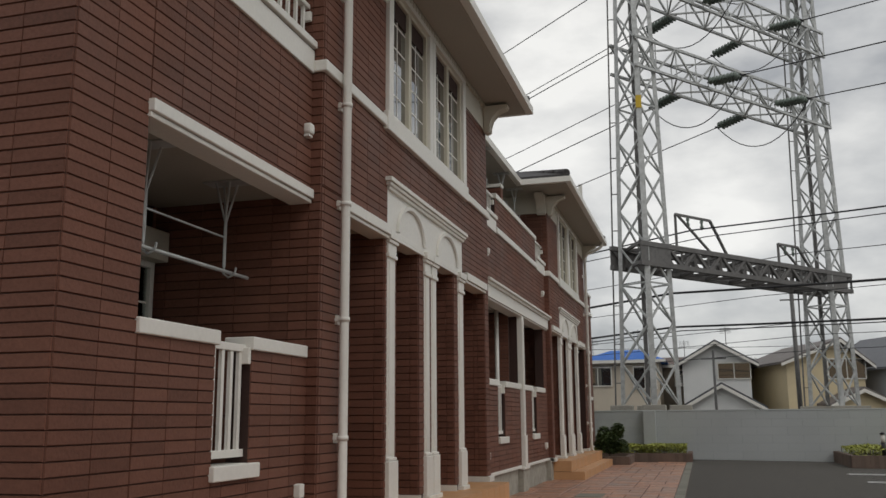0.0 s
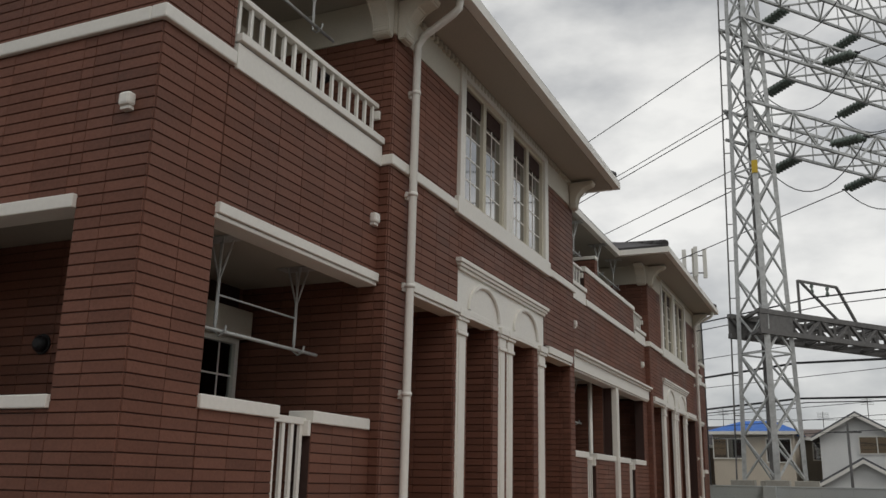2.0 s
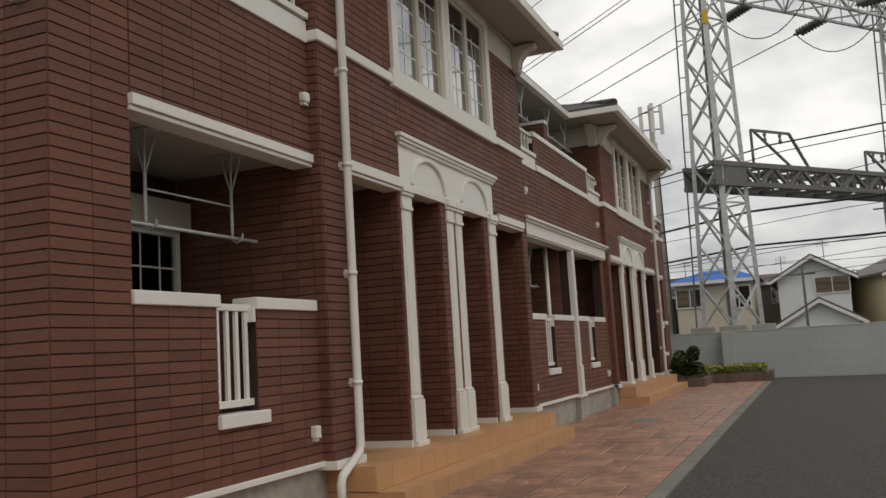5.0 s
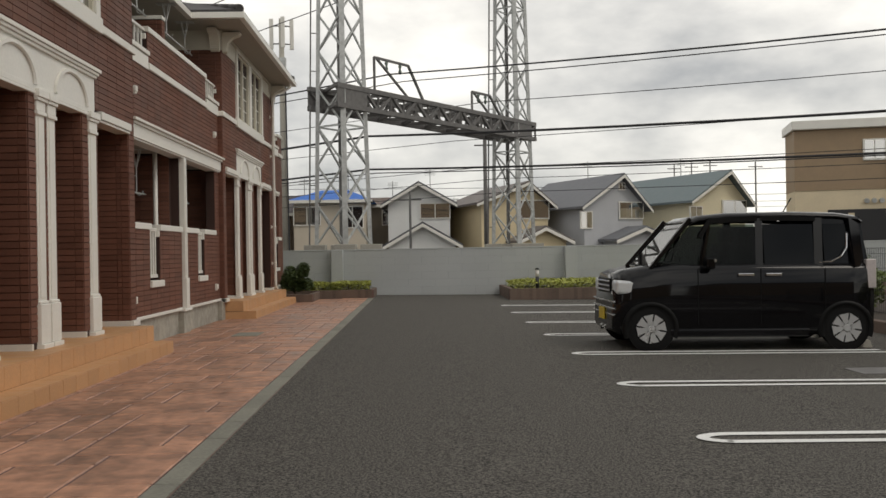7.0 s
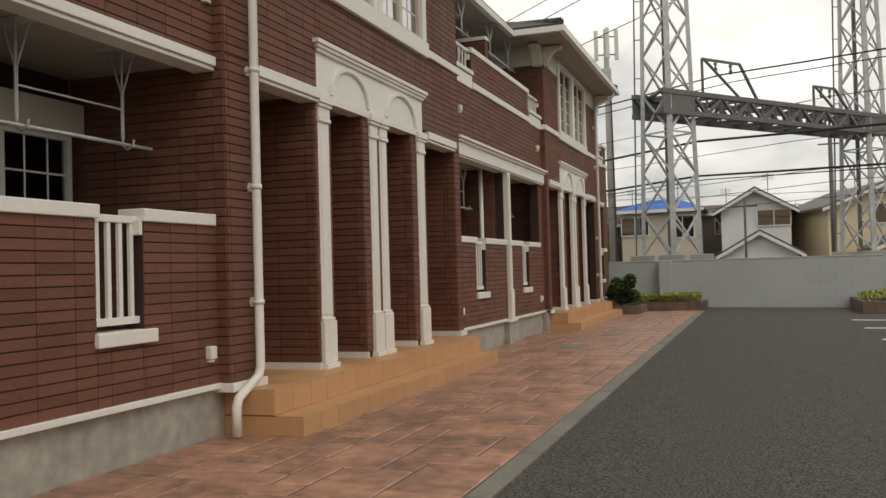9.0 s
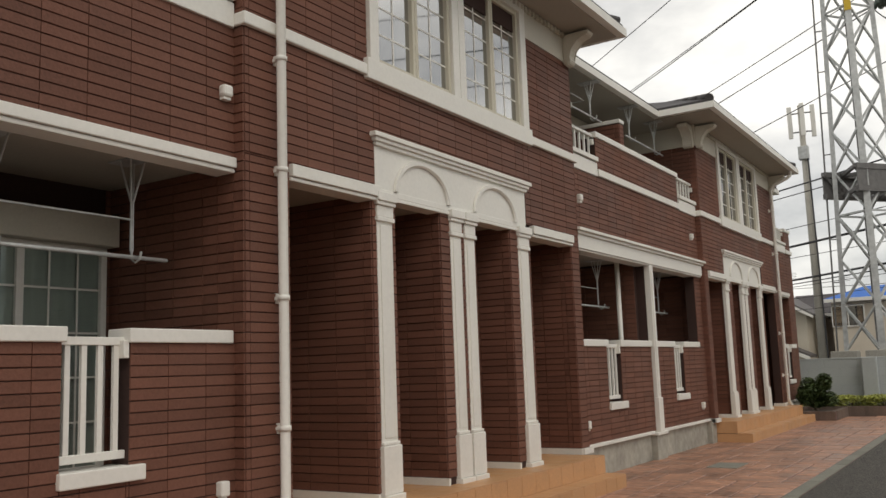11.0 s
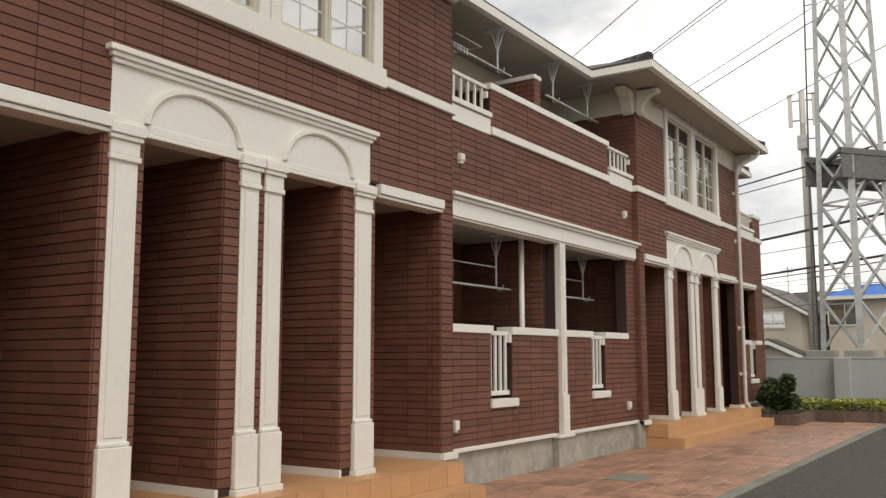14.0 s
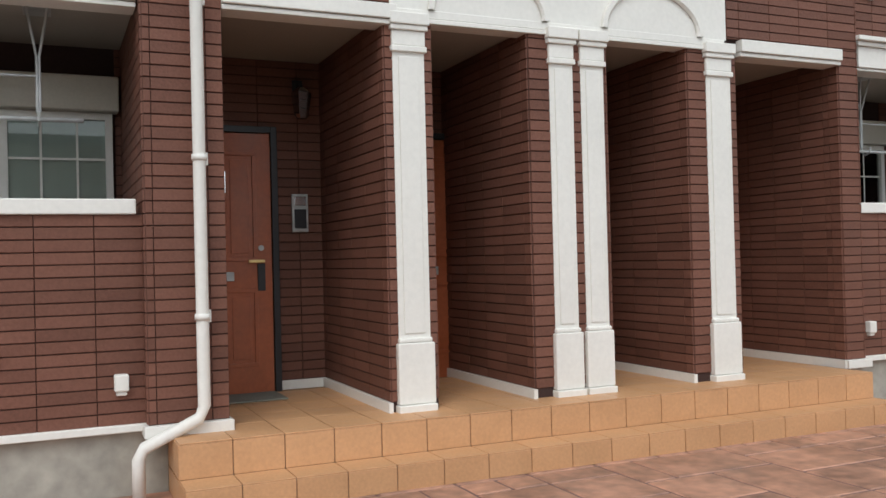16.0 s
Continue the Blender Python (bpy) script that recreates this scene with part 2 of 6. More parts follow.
# ---- ground ----
gb = bmesh.new()
xs = [-400, -60, -8, -2.6, -0.45, -0.35, 0.6, 1.6, 2.6, 3.8, 5, 6.4, 7.85, 20, 60, 500]
ys = [-300, -40, -8, 0, 4, 8, 12, 16, 20, 24, 29, 34, 60, 150, 600]
gv = [[gb.verts.new((x, y, fall(x) - 0.004)) for y in ys] for x in xs]
for i in range(len(xs) - 1):
    for j in range(len(ys) - 1):
        gb.faces.new((gv[i][j], gv[i + 1][j], gv[i + 1][j + 1], gv[i][j + 1]))
solid("ground", gb, M_ASPH, "dark grey asphalt car park ground", "ground", kind="structure")

# ---- the building's walls ----
BRICKS = []


def wall(name, cores, label="brown brick-pattern siding wall", mat=None):
    return solid(name, boxes(*cores), mat or M_JOINT, label, "wall", kind="structure")


def clad(owner, axis, plane, sign, rects, near=None):
    """Remember a stretch of brick siding on a wall: rects of (u0, u1, z0, z1) along the wall."""
    BRICKS.append((owner, axis, plane, sign, rects, near))


def mirror(y, flip):
    return 2 * MID - y if flip else y


def span(a, b, flip):
    a, b = mirror(a, flip), mirror(b, flip)
    return (a, b) if a < b else (b, a)


T = 0.16
# wings at both ends
for flip, yend in ((False, Y0), (True, 2 * MID - Y5)):
    n = "wall_wing_north" if flip else "wall_wing_south"
    lo = [(yend, 4.24, Z_BASE, Z_BAND), (4.24, Y1, 2.96, Z_BAND), (4.24, 5.05, Z_BASE, 1.65), (5.52, Y1, Z_BASE, 1.65), (5.05, 5.52, Z_BASE, 0.90), (yend, 4.27, Z_BAND + 0.1, 4.51)]
    rects = [(*span(a, b, flip), c, d) for a, b, c, d in lo]
    if flip:
        rects = [(24.75, Y5, Z_BASE, Z_BAND), (Y4, 24.75, 2.96, Z_BAND), (Y4, 24.12, Z_BASE, 1.65), (24.59, 24.75, Z_BASE, 1.65), (24.12, 24.59, Z_BASE, 0.90), (24.75, Y5, Z_BAND + 0.1, 4.51)]
    w = wall(n, [(WX - T, WX, *r) for r in rects])
    clad(w, "x", WX, 1, rects, (Y0, Y1))
    if flip:
        clad(w, "y", 24.75, -1, [(WX - T, WX, 1.74, 2.96), (WX - T, WX, Z_BAND + 0.1, 4.51)])
# the two bays
FINS = [(7.90, 8.23), (8.97, 9.62), (10.36, 10.83), (11.93, Y2)]
for flip in (False, True):
    n = "wall_bay_north" if flip else "wall_bay_south"
    edge = 10.87 if flip else 10.745
    lo = [(Y1, 6.86, Z_BASE, 3.0), (11.93, Y2, Z_BASE, 3.0), (Y1, 7.94, 3.0, Z_BAND), (edge, Y2, 3.0, Z_BAND), (7.94, edge, 3.46, Z_BAND), (Y1, 7.87, Z_BAND + 0.08, Z_TOP), (10.87, Y2, Z_BAND + 0.08, Z_TOP)]
    rects = [(*span(a, b, flip), c, d) for a, b, c, d in lo]
    cores = [(BX - T, BX, *r) for r in rects]
    cores += [(BX - T, BX - 0.02, *span(7.97, 10.87, flip), Z_CEIL, 3.46), (BX - T, BX - 0.02, *span(Y1, Y2, flip), Z_TOP, Z_SOFFIT)]
    cores += [(BX - T, BX - 0.02, *span(Y1, Y2, flip), Z_BAND, Z_BAND + 0.08)]
    w = wall(n, cores)
    clad(w, "x", BX, 1, rects, (Y1, 9.6))
    # return of the bay beside the balconies
    ya = Y3 if flip else Y1
    r = wall("wall_return_north" if flip else "wall_return_south", [(BACK, BX - T, ya, ya + T, Z_BAND, Z_SOFFIT), (BACK, BX - T, ya + 0.15, ya + 0.3, 0, Z_CEIL)])
    clad(r, "y", ya, -1, [(BACK, BX, Z_BAND + 0.08, Z_TOP), (WX - T if not flip else MX - T, BX, Z_BASE, Z_BAND)])
    yb = Y4 if flip else Y2
    wall("wall_return_far_north" if flip else "wall_return_far_south", [(BACK, BX - T, yb - T, yb, 0, Z_SOFFIT)])
    # fins between the porches
    for k, (a, b) in enumerate(FINS[:3]):
        f0, f1 = span(a, b, flip)
        w = wall("wall_fin_%s_%d" % ("north" if flip else "south", k + 1), [(BACK, BX - 0.01, f0, f1, 0.30, Z_CEIL)], "brown brick siding partition wall between porches")
        clad(w, "y", f0, -1, [(BACK, BX - 0.012, Z_BASE, Z_CEIL)])
        clad(w, "x", BX - 0.01, 1, [(f0, f1, Z_BASE, Z_CEIL)])
        clad(w, "y", f1, 1, [(BACK, BX - 0.012, Z_BASE, Z_CEIL)])
    f0, f1 = span(11.93, Y2, flip)
    w = wall("wall_fin_%s_4" % ("north" if flip else "south"), [(BACK, BX - T, f0, f0 + 0.2, 0.30, Z_CEIL)], "brown brick siding side wall of a porch")
    clad(w, "y", f0 + 0.2 if flip else f0, 1 if flip else -1, [(BACK, BX - T, Z_BASE, Z_CEIL)])
    if not flip:
        clad(w, "y", f0, -1, [(BX - T, BX, Z_BASE, Z_CEIL)])
# middle part
rects = [(Y2, 13.08, Z_BASE, 1.65), (13.08, 13.57, Z_BASE, 0.90), (13.57, 14.78, Z_BASE, 1.65), (14.96, 15.83, Z_BASE, 1.65), (15.83, 16.3, Z_BASE, 0.90), (16.3, Y3, Z_BASE, 1.65), (17.15, Y3, 1.65, 2.95), (Y2, Y3, 2.95, Z_BAND), (13.1, 16.55, Z_BAND + 0.08, 4.51)]
w_mid = wall("wall_middle", [(MX - T, MX, *r) for r in rects] + [(MX - T, MX - 0.03, 14.78, 14.96, Z_BASE, 2.95)])
clad(w_mid, "x", MX, 1, rects, (Y2, 14.6))
# brick pier beside the middle post, and the partition between the terraces
w = wall("wall_terrace_partition", [(BACK, MX - T, 14.70, 14.86, Z_BASE, 2.95), (BACK, MX - 0.25, 14.72, 14.88, Z_BAND, 5.12)], "brown brick siding partition between two terraces")
clad(w, "y", 14.70, -1, [(BACK, MX - T, Z_BASE, 2.9)])
clad(w, "y", 14.72, -1, [(BACK, MX - 0.25, Z_BAND + 0.3, 5.12)])
clad(w, "x", MX - 0.25, 1, [(14.72, 14.88, Z_BAND + 0.3, 5.12)])
# inner sides of the terrace at the middle's far end and of the south wing
w = wall("wall_terrace_end", [(BACK, MX - T, Y3 - 0.02, Y3 + 0.14, 0, 2.95)])
clad(w, "y", Y3 - 0.02, -1, [(BACK, MX - T, Z_BASE, 2.9)])
w = wall("wall_terrace_south_end", [(BACK, WX - T, Y1 + 0.0, Y1 + 0.14, 0, Z_CEIL)])
clad(w, "y", Y1, -1, [(BACK, WX - T, Z_BASE, Z_CEIL)])
# back wall of porches and terraces, and the body behind
w_back = wall("wall_back", [(BACK - 0.2, BACK, 4.5, Y5 - 0.2, 0, Z_CEIL), (BACK - 0.2, BACK, 4.5, Y5 - 0.2, Z_BAND - 0.3, Z_SOFFIT)])
clad(w_back, "x", BACK, 1, [(a, b, Z_BASE, Z_CEIL) for a, b in ((4.5, 4.9), (6.35, Y2), (Y2, 12.5), (14.2, 15.0), (16.8, Y4))] + [(a, b, Z_BAND + 0.1, 5.1) for a, b in ((4.5, 4.8), (6.0, 6.4), (14.1, 15.2))])
# gable end that faces the camera's start
FY = Y0
rects = [(-3.46, WX, Z_BASE, Z_BAND), (-5.4, -3.46, 2.89, Z_BAND), (-5.4, -3.46, Z_BASE, 1.60), (-9.0, -5.4, Z_BASE, Z_BAND), (-4.12, WX, Z_BAND + 0.1, 4.46)]
w = wall("wall_gable_south", [(a, b - (T if b == WX else 0), FY, FY + T, c, d) for a, b, c, d in rects])
clad(w, "y", FY, -1, rects, (-4.2, WX))
w = wall("wall_gable_upper", [(-9.0, -4.12, FY, FY + T, Z_BAND, Z_SOFFIT), (-4.28, -4.12, FY + T, 4.7, Z_BAND, Z_SOFFIT)])
clad(w, "y", FY, -1, [(-9.0, -4.12, Z_BAND + 0.1, 5.2)])
clad(w, "x", -4.12, 1, [(FY, 4.7, Z_BAND + 0.1, 5.2)])
w = wall("wall_loggia_south", [(-5.6, BACK, 4.5, 4.66, 0, Z_CEIL), (-5.56, -5.4, FY, 4.5, 0, Z_CEIL)])
clad(w, "y", 4.5, -1, [(-5.4, BACK, Z_BASE, Z_CEIL)])
clad(w, "x", -5.4, 1, [(FY + T, 4.5, Z_BASE, Z_CEIL)])
w = wall("wall_west", [(-9.2, -9.0, FY, Y5, 0, Z_SOFFIT), (-9.0, BACK - 0.2, Y5 - T, Y5, 0, Z_SOFFIT), (BACK, WX - T, Y5 - T, Y5, 0, Z_BAND)])
clad(w, "y", Y5 - T, -1, [(BACK, WX - T, Z_BASE, Z_CEIL)])

# ceilings, floors
solid("ceiling", boxes((-9, WX - T, Y0 + T, Y1, Z_CEIL, Z_CEIL + 0.1), (-9, BX - T, Y1 + 0.005, Y2 - 0.005, Z_CEIL, Z_CEIL + 0.1), (-9, MX - T, Y2, Y3, Z_CEIL, Z_CEIL + 0.1), (-9, BX - T, Y3 + 0.005, Y4, Z_CEIL, Z_CEIL + 0.1), (-9, WX - T, Y4 + 0.005, Y5 - T, Z_CEIL, Z_CEIL + 0.1)), M_SOFFIT, "beige ceiling over porches and terraces", "ceiling", kind="structure")
solid("floor", boxes((-9, WX - T, Y0 + T, Y5 - T, Z_BAND - 0.25, Z_BAND - 0.1), (-9, BX - T - 0.01, Y0 + T, Y1 + 0.1, 0.1, 0.36), (-9, BX - T - 0.01, Y2 - 0.1, Y3 + 0.1, 0.1, 0.36), (-9, BX - T - 0.01, Y4 - 0.1, Y5 - T, 0.1, 0.36)), M_CONC, "plain concrete floors of terraces and balconies", "floor", kind="structure")
# concrete plinth
solid("plinth", boxes((WX - 0.3, WX - 0.03, Y0 + 0.03, 6.52, -0.1, 0.38), (BX - 0.2, BX - 0.03, 11.96, Y2, -0.1, 0.38), (MX - 0.3, MX - 0.03, Y2, Y3, -0.1, 0.38), (MX - 0.03, MX + 0.06, 14.66, 15.06, -0.1, 0.36), (BX - 0.2, BX - 0.03, 17.4, 17.67, -0.1, 0.38), (WX - 0.3, WX - 0.03, Y4 - 0.1, Y5 - 0.03, -0.1, 0.38), (-9, WX - 0.3, Y0 + 0.03, Y0 + 0.3, -0.1, 0.38), bevel=0.006), M_PLINTH, "stained grey concrete plinth", "plinth", kind="structure")

# white drip trim over the plinth, string course and caps
trim = bmesh.new()
for x, a, b in ((WX, Y0 - 0.02, Y1), (MX, Y2, 14.66), (MX, 15.06, Y3), (WX, Y4, Y5)):
    box(trim, x - 0.05, x + 0.035, a, b, 0.38, 0.425, 0.006)
for a, b in ((Y1 - 0.03, 6.88), (11.91, Y2 + 0.03), (17.46, 17.72), (22.78, Y4 + 0.03)):
    box(trim, BX - 0.2, BX + 0.05, a, b, 0.35, 0.42, 0.006)
box(trim, MX - 0.05, MX + 0.09, 14.64, 15.08, 0.36, 0.40, 0.006)
box(trim, -9, WX - 0.052, Y0 - 0.035, Y0 + 0.05, 0.38, 0.425, 0.006)
for x, a, b in ((WX, Y0 - 0.04, 4.27), (BX, Y1 - 0.03, 7.84), (BX, 10.90, Y2 + 0.03), (MX, 13.1, 16.55), (BX, Y3 - 0.03, 18.74), (BX, 21.80, Y4 + 0.03), (WX, 24.77, Y5 + 0.04)):
    box(trim, x - 0.08, x + 0.045, a, b, Z_BAND - 0.01, Z_BAND + 0.09, 0.012)
box(trim, -9, WX - 0.082, Y0 - 0.04, Y0 + 0.08, Z_BAND - 0.01, Z_BAND + 0.09, 0.012)
solid("trim", trim, M_WHITE, "white moulded string course and drip edge", "trim", kind="structure")

# ---- parapet caps and lintels ----


def cap(x, a, b, z0, z1, along="y"):
    bm = bmesh.new()
    if along == "y":
        box(bm, x - T - 0.03, x + 0.035, a, b, z0, z1, 0.008)
    else:
        box(bm, a, b, x - 0.035, x + T + 0.03, z0, z1, 0.008)
    return solid("trim_cap", bm, M_WHITE, "white coping on a brick parapet", "coping", kind="structure")


for a, b in ((4.22, 5.07), (5.50, 6.36), (12.15, 13.1), (13.55, 14.78), (14.97, 15.85), (16.28, 17.15), (23.28, 24.22), (24.6, 25.1)):
    cap(MX if a > 12 and b < 18 else WX, a, b, 1.645, 1.735)
cap(WX, Y0 - 0.035, 4.29, 4.51, 4.59)
cap(MX, 13.08, 16.57, 4.51, 4.59)
cap(WX, 24.75, Y5 + 0.03, 4.51, 4.59)
cap(Y0, -4.12, WX - 0.03 - T, 4.462, 4.54, "x")
cap(Y0, -5.4, -3.46, 1.60, 1.68, "x")
solid("trim_lintel", boxes((-5.4, -3.46, Y0 - 0.04, Y0 + T, 2.80, 2.89), bevel=0.008), M_WHITE, "white lintel over a terrace opening", "lintel", kind="structure")
solid("trim_partition", boxes((BACK, MX - 0.23, 14.70, 14.90, 5.12, 5.18), bevel=0.008), M_WHITE, "white coping on a balcony partition", "coping", kind="structure")


def lintel(x, a, b, z0, z1, deep=0.05):
    """A moulded beam over an opening: two steps."""
    bm = boxes((x - T, x + deep, a, b, z0 + 0.035, z1), (x - T, x + deep - 0.02, a, b, z0, z0 + 0.031), bevel=0.006)
    return solid("trim_lintel", bm, M_WHITE, "white moulded lintel over a terrace or porch opening", "lintel", kind="structure")


lintel(WX, 4.22, 6.38, 2.86, 2.97)
lintel(WX, 23.27, 24.75, 2.86, 2.97)
for flip in (False, True):
    lintel(BX, *span(6.86, 7.98, flip), 2.87, 3.0)
    lintel(BX, *span(10.86, 11.94, flip), 2.87, 3.0)
# wide cornice of the middle
corn = boxes((MX - T, MX + 0.07, 12.2, 17.44, 2.885, 3.06), (MX - T, MX + 0.05, 12.2, 17.44, 2.86, 2.883), (MX + 0.002, MX + 0.10, 12.17, 17.47, 3.062, 3.10), (MX + 0.002, MX + 0.14, 12.14, 17.50, 3.102, 3.14), bevel=0.006)
solid("trim_cornice", corn, M_WHITE, "long white cornice over the middle terraces", "cornice", kind="structure")

# ---- window bars in the parapet slots ----


def slot_grille(y0, y1, x):
    g = thing("window_grille", (x, (y0 + y1) / 2, 0.9), "white upright bars in a brick parapet slot", "grille", "parapet grilles")
    for z in (1.63, 0.945):
        part("rail", boxes((x - 0.07, x - 0.03, y0 + 0.002, y1 - 0.002, z, z + 0.05), bevel=0.004), M_WHITE, g)
    n = 4
    for k in range(n):
        c = y0 + (y1 - y0) * (k + 0.6) / (n + 0.2)
        part("bar", boxes((x - 0.062, x - 0.038, c - 0.018, c + 0.018, 0.99, 1.635)), M_WHITE, g)
    part("bracket", boxes((x - 0.06, x + 0.01, y1 - 0.05, y1 - 0.01, 1.55, 1.66), bevel=0.004), M_WHITE, g)
    solid("window_sill", boxes((x - T, x + 0.045, y0 - 0.02, y1 + 0.10, 0.81, 0.905), bevel=0.008), M_WHITE, "white sill under a parapet slot", "sill", kind="structure")


for a, b, x in ((5.05, 5.52, WX), (13.08, 13.57, MX), (15.83, 16.3, MX), (24.12, 24.59, WX)):
    slot_grille(a, b, x)

# ---- columns, arches ----


def column(yc, w, flip=False, z0=0.40):
    x = BX - 0.045
    c = thing("column", (x, yc, z0), "white fluted pilaster column with base and capital", "column", "porch columns")
    part("base", boxes((x - 0.005, x + 0.085, yc - w / 2 - 0.012, yc + w / 2 + 0.012, z0 + 0.002, z0 + 0.40), (x - 0.005, x + 0.075, yc - w / 2, yc + w / 2, z0 + 0.402, z0 + 0.43), bevel=0.008), M_WHITE, c)
    sh = boxes((x - 0.005, x + 0.05, yc - w / 2 + 0.006, yc + w / 2 - 0.006, z0 + 0.43, 2.70))
    box(sh, x + 0.049, x + 0.060, yc - w / 2 + 0.045, yc + w / 2 - 0.045, z0 + 0.46, 2.67, 0.004)
    part("shaft", sh, M_WHITE, c)
    part("capital", boxes((x - 0.005, x + 0.075, yc - w / 2 - 0.008, yc + w / 2 + 0.008, 2.70, 2.74), (x - 0.005, x + 0.065, yc - w / 2, yc + w / 2, 2.741, 2.84), (x - 0.005, x + 0.085, yc - w / 2 - 0.014, yc + w / 2 + 0.014, 2.841, 2.875), (x - 0.005, x + 0.10, yc - w / 2 - 0.02, yc + w / 2 + 0.02, 2.876, 2.955), bevel=0.007), M_WHITE, c)
    part("foot", boxes((x - 0.2, x + 0.11, yc - w / 2 - 0.02, yc + w / 2 + 0.012, 0.35, 0.40), bevel=0.006), M_WHITE, c)
    return c


def arch_panel(flip):
    ya, yb = span(7.97, 10.87, flip)
    ya, yb = ya - 0.03, yb - (0.04 if flip else 0.13)
    X = BX - 0.045
    p = thing("arch_panel", (X, (ya + yb) / 2, 2.9), "white entrance fascia with two blind arches and a cornice", "fascia", "entrance fascias")
    f = boxes((X + 0.02, X + 0.05, ya, yb, 2.99, 3.36))
    part("board", f, M_WHITE, p)
    part("beam", boxes((X - 0.1, X + 0.062, ya + 0.02, yb - 0.02, 2.90, 2.932), (X - 0.1, X + 0.055, ya + 0.02, yb - 0.02, 2.934, 2.99), bevel=0.005), M_WHITE, p)
    for deep, over, z0, z1 in ((0.08, 0.01, 3.361, 3.395), (0.10, 0.035, 3.396, 3.43), (0.12, 0.06, 3.431, 3.475)):
        part("cornice_moulding", boxes((X - 0.005, X + deep, ya - over, yb + over, z0, z1), bevel=0.007), M_WHITE, p)
    for a, b in ((8.21, 9.13), (9.58, 10.50)):
        a, b = span(a, b, flip)
        c, r, h = (a + b) / 2, (b - a) / 2, 0.31
        arc = bmesh.new()
        prev = None
        for k in range(25):
            t = math.pi * k / 24
            ring = []
            for rr, dx in ((0, 0.052), (0.0, 0.082), (0.035, 0.082), (0.05, 0.066), (0.05, 0.052)):
                ring.append(arc.verts.new((X + dx, c - (r - rr) * math.cos(t), 2.992 + (h + 0.03 - rr) * math.sin(t))))
            if prev:
                for i in range(4):
                    arc.faces.new((prev[i], ring[i], ring[i + 1], prev[i + 1])).smooth = False
            prev = ring
        part("arch_moulding", arc, M_WHITE, p)
    return p


for flip in (False, True):
    arch_panel(flip)
    for yc, w in ((8.115, 0.235), (9.28, 0.205), (9.54, 0.205), (10.70, 0.25)):
        column(mirror(yc - 0.05, flip) if not flip else mirror(yc, flip) - 0.05, w)
# slender posts of the middle
for yc in (14.87,):
    c = thing("column", (MX, yc, 0.4), "slender white square post between terraces", "post")
    part("shaft", boxes((MX - 0.03, MX + 0.06, yc - 0.075, yc + 0.075, 0.90, 2.86), (MX + 0.061, MX + 0.07, yc - 0.04, yc + 0.04, 0.95, 2.8), bevel=0.006), M_WHITE, c)
    part("base", boxes((MX - 0.03, MX + 0.08, yc - 0.09, yc + 0.09, 0.40, 0.90), bevel=0.008), M_WHITE, c)

# ---- upper windows ----


def big_window(flip):
    ya, yb = span(7.87, 10.87, flip)
    z0, z1 = Z_BAND - 0.04, 5.50
    w = thing("window_1" if not flip else "window_2", (BX, (ya + yb) / 2, z0), "tall white casement window with grid panes", "window", "upper windows", "structure")
    part("window_sill", boxes((BX - T, BX + 0.06, ya - 0.05, yb + 0.05, z0, z0 + 0.19), bevel=0.008), M_WHITE, w)
    for a, b in ((ya, ya + 0.13), (yb - 0.13, yb), ((ya + yb) / 2 - 0.12, (ya + yb) / 2 - 0.005), ((ya + yb) / 2 + 0.005, (ya + yb) / 2 + 0.12)):
        part("window_frame", boxes((BX - T, BX + 0.05, a, b, z0 + 0.19, z1), bevel=0.006), M_WHITE, w)
    part("head", boxes((BX - T, BX + 0.05, ya, yb, z1, Z_SOFFIT - 0.002)), M_WHITE, w)
    for a, b in ((ya + 0.13, (ya + yb) / 2 - 0.12), ((ya + yb) / 2 + 0.12, yb - 0.13)):
        m = (a + b) / 2
        for c, d in ((a, m), (m, b)):
            s = 0.045
            sash = part("sash", boxes((BX - 0.06, BX + 0.015, c + 0.003, c + s, z0 + 0.19, z1), (BX - 0.06, BX + 0.015, d - s, d - 0.003, z0 + 0.19, z1), (BX - 0.058, BX + 0.013, c + s, d - s, z0 + 0.192, z0 + 0.192 + s), (BX - 0.058, BX + 0.013, c + s, d - s, z1 - s, z1), bevel=0.005), M_SASH, w)
            part("pane", boxes((BX - 0.045, BX - 0.03, c + s, d - s, z0 + 0.235, z1 - s)), M_WINDOW, w)
            bars = bmesh.new()
            box(bars, BX - 0.029, BX - 0.025, (c + d) / 2 - 0.008, (c + d) / 2 + 0.008, z0 + 0.24, z1 - s)
            for k in range(1, 5):
                z = z0 + 0.235 + (z1 - s - z0 - 0.235) * k / 5
                box(bars, BX - 0.0285, BX - 0.0255, c + s, d - s, z - 0.008, z + 0.008)
            part("glazing_bars", bars, M_WHITE, w)
    part("backing", boxes((BX - T - 0.06, BX - T - 0.01, ya, yb, z0, z1)), M_CURTAIN, w)


big_window(False)
big_window(True)

# ---- frieze, eaves, roof ----
EX, EIN = -2.20, -3.16
bands = bmesh.new()
for a, b in ((Y1 - 0.02, 7.87), (10.87, Y2 + 0.02), (Y3 - 0.02, 18.77), (21.77, Y4 + 0.02)):
    box(bands, BX - T, BX + 0.02, a, b, Z_TOP, Z_SOFFIT)
for y in (Y1, Y3):
    box(bands, BACK, BX - T - 0.002, y - 0.02, y + T, Z_TOP, Z_SOFFIT - 0.003)
box(bands, -9, -4.10, FY - 0.02, FY + T - 0.01, 5.2, Z_SOFFIT - 0.004)
box(bands, -4.14, -4.10, FY + T, 4.7, 5.2, Z_SOFFIT - 0.004)
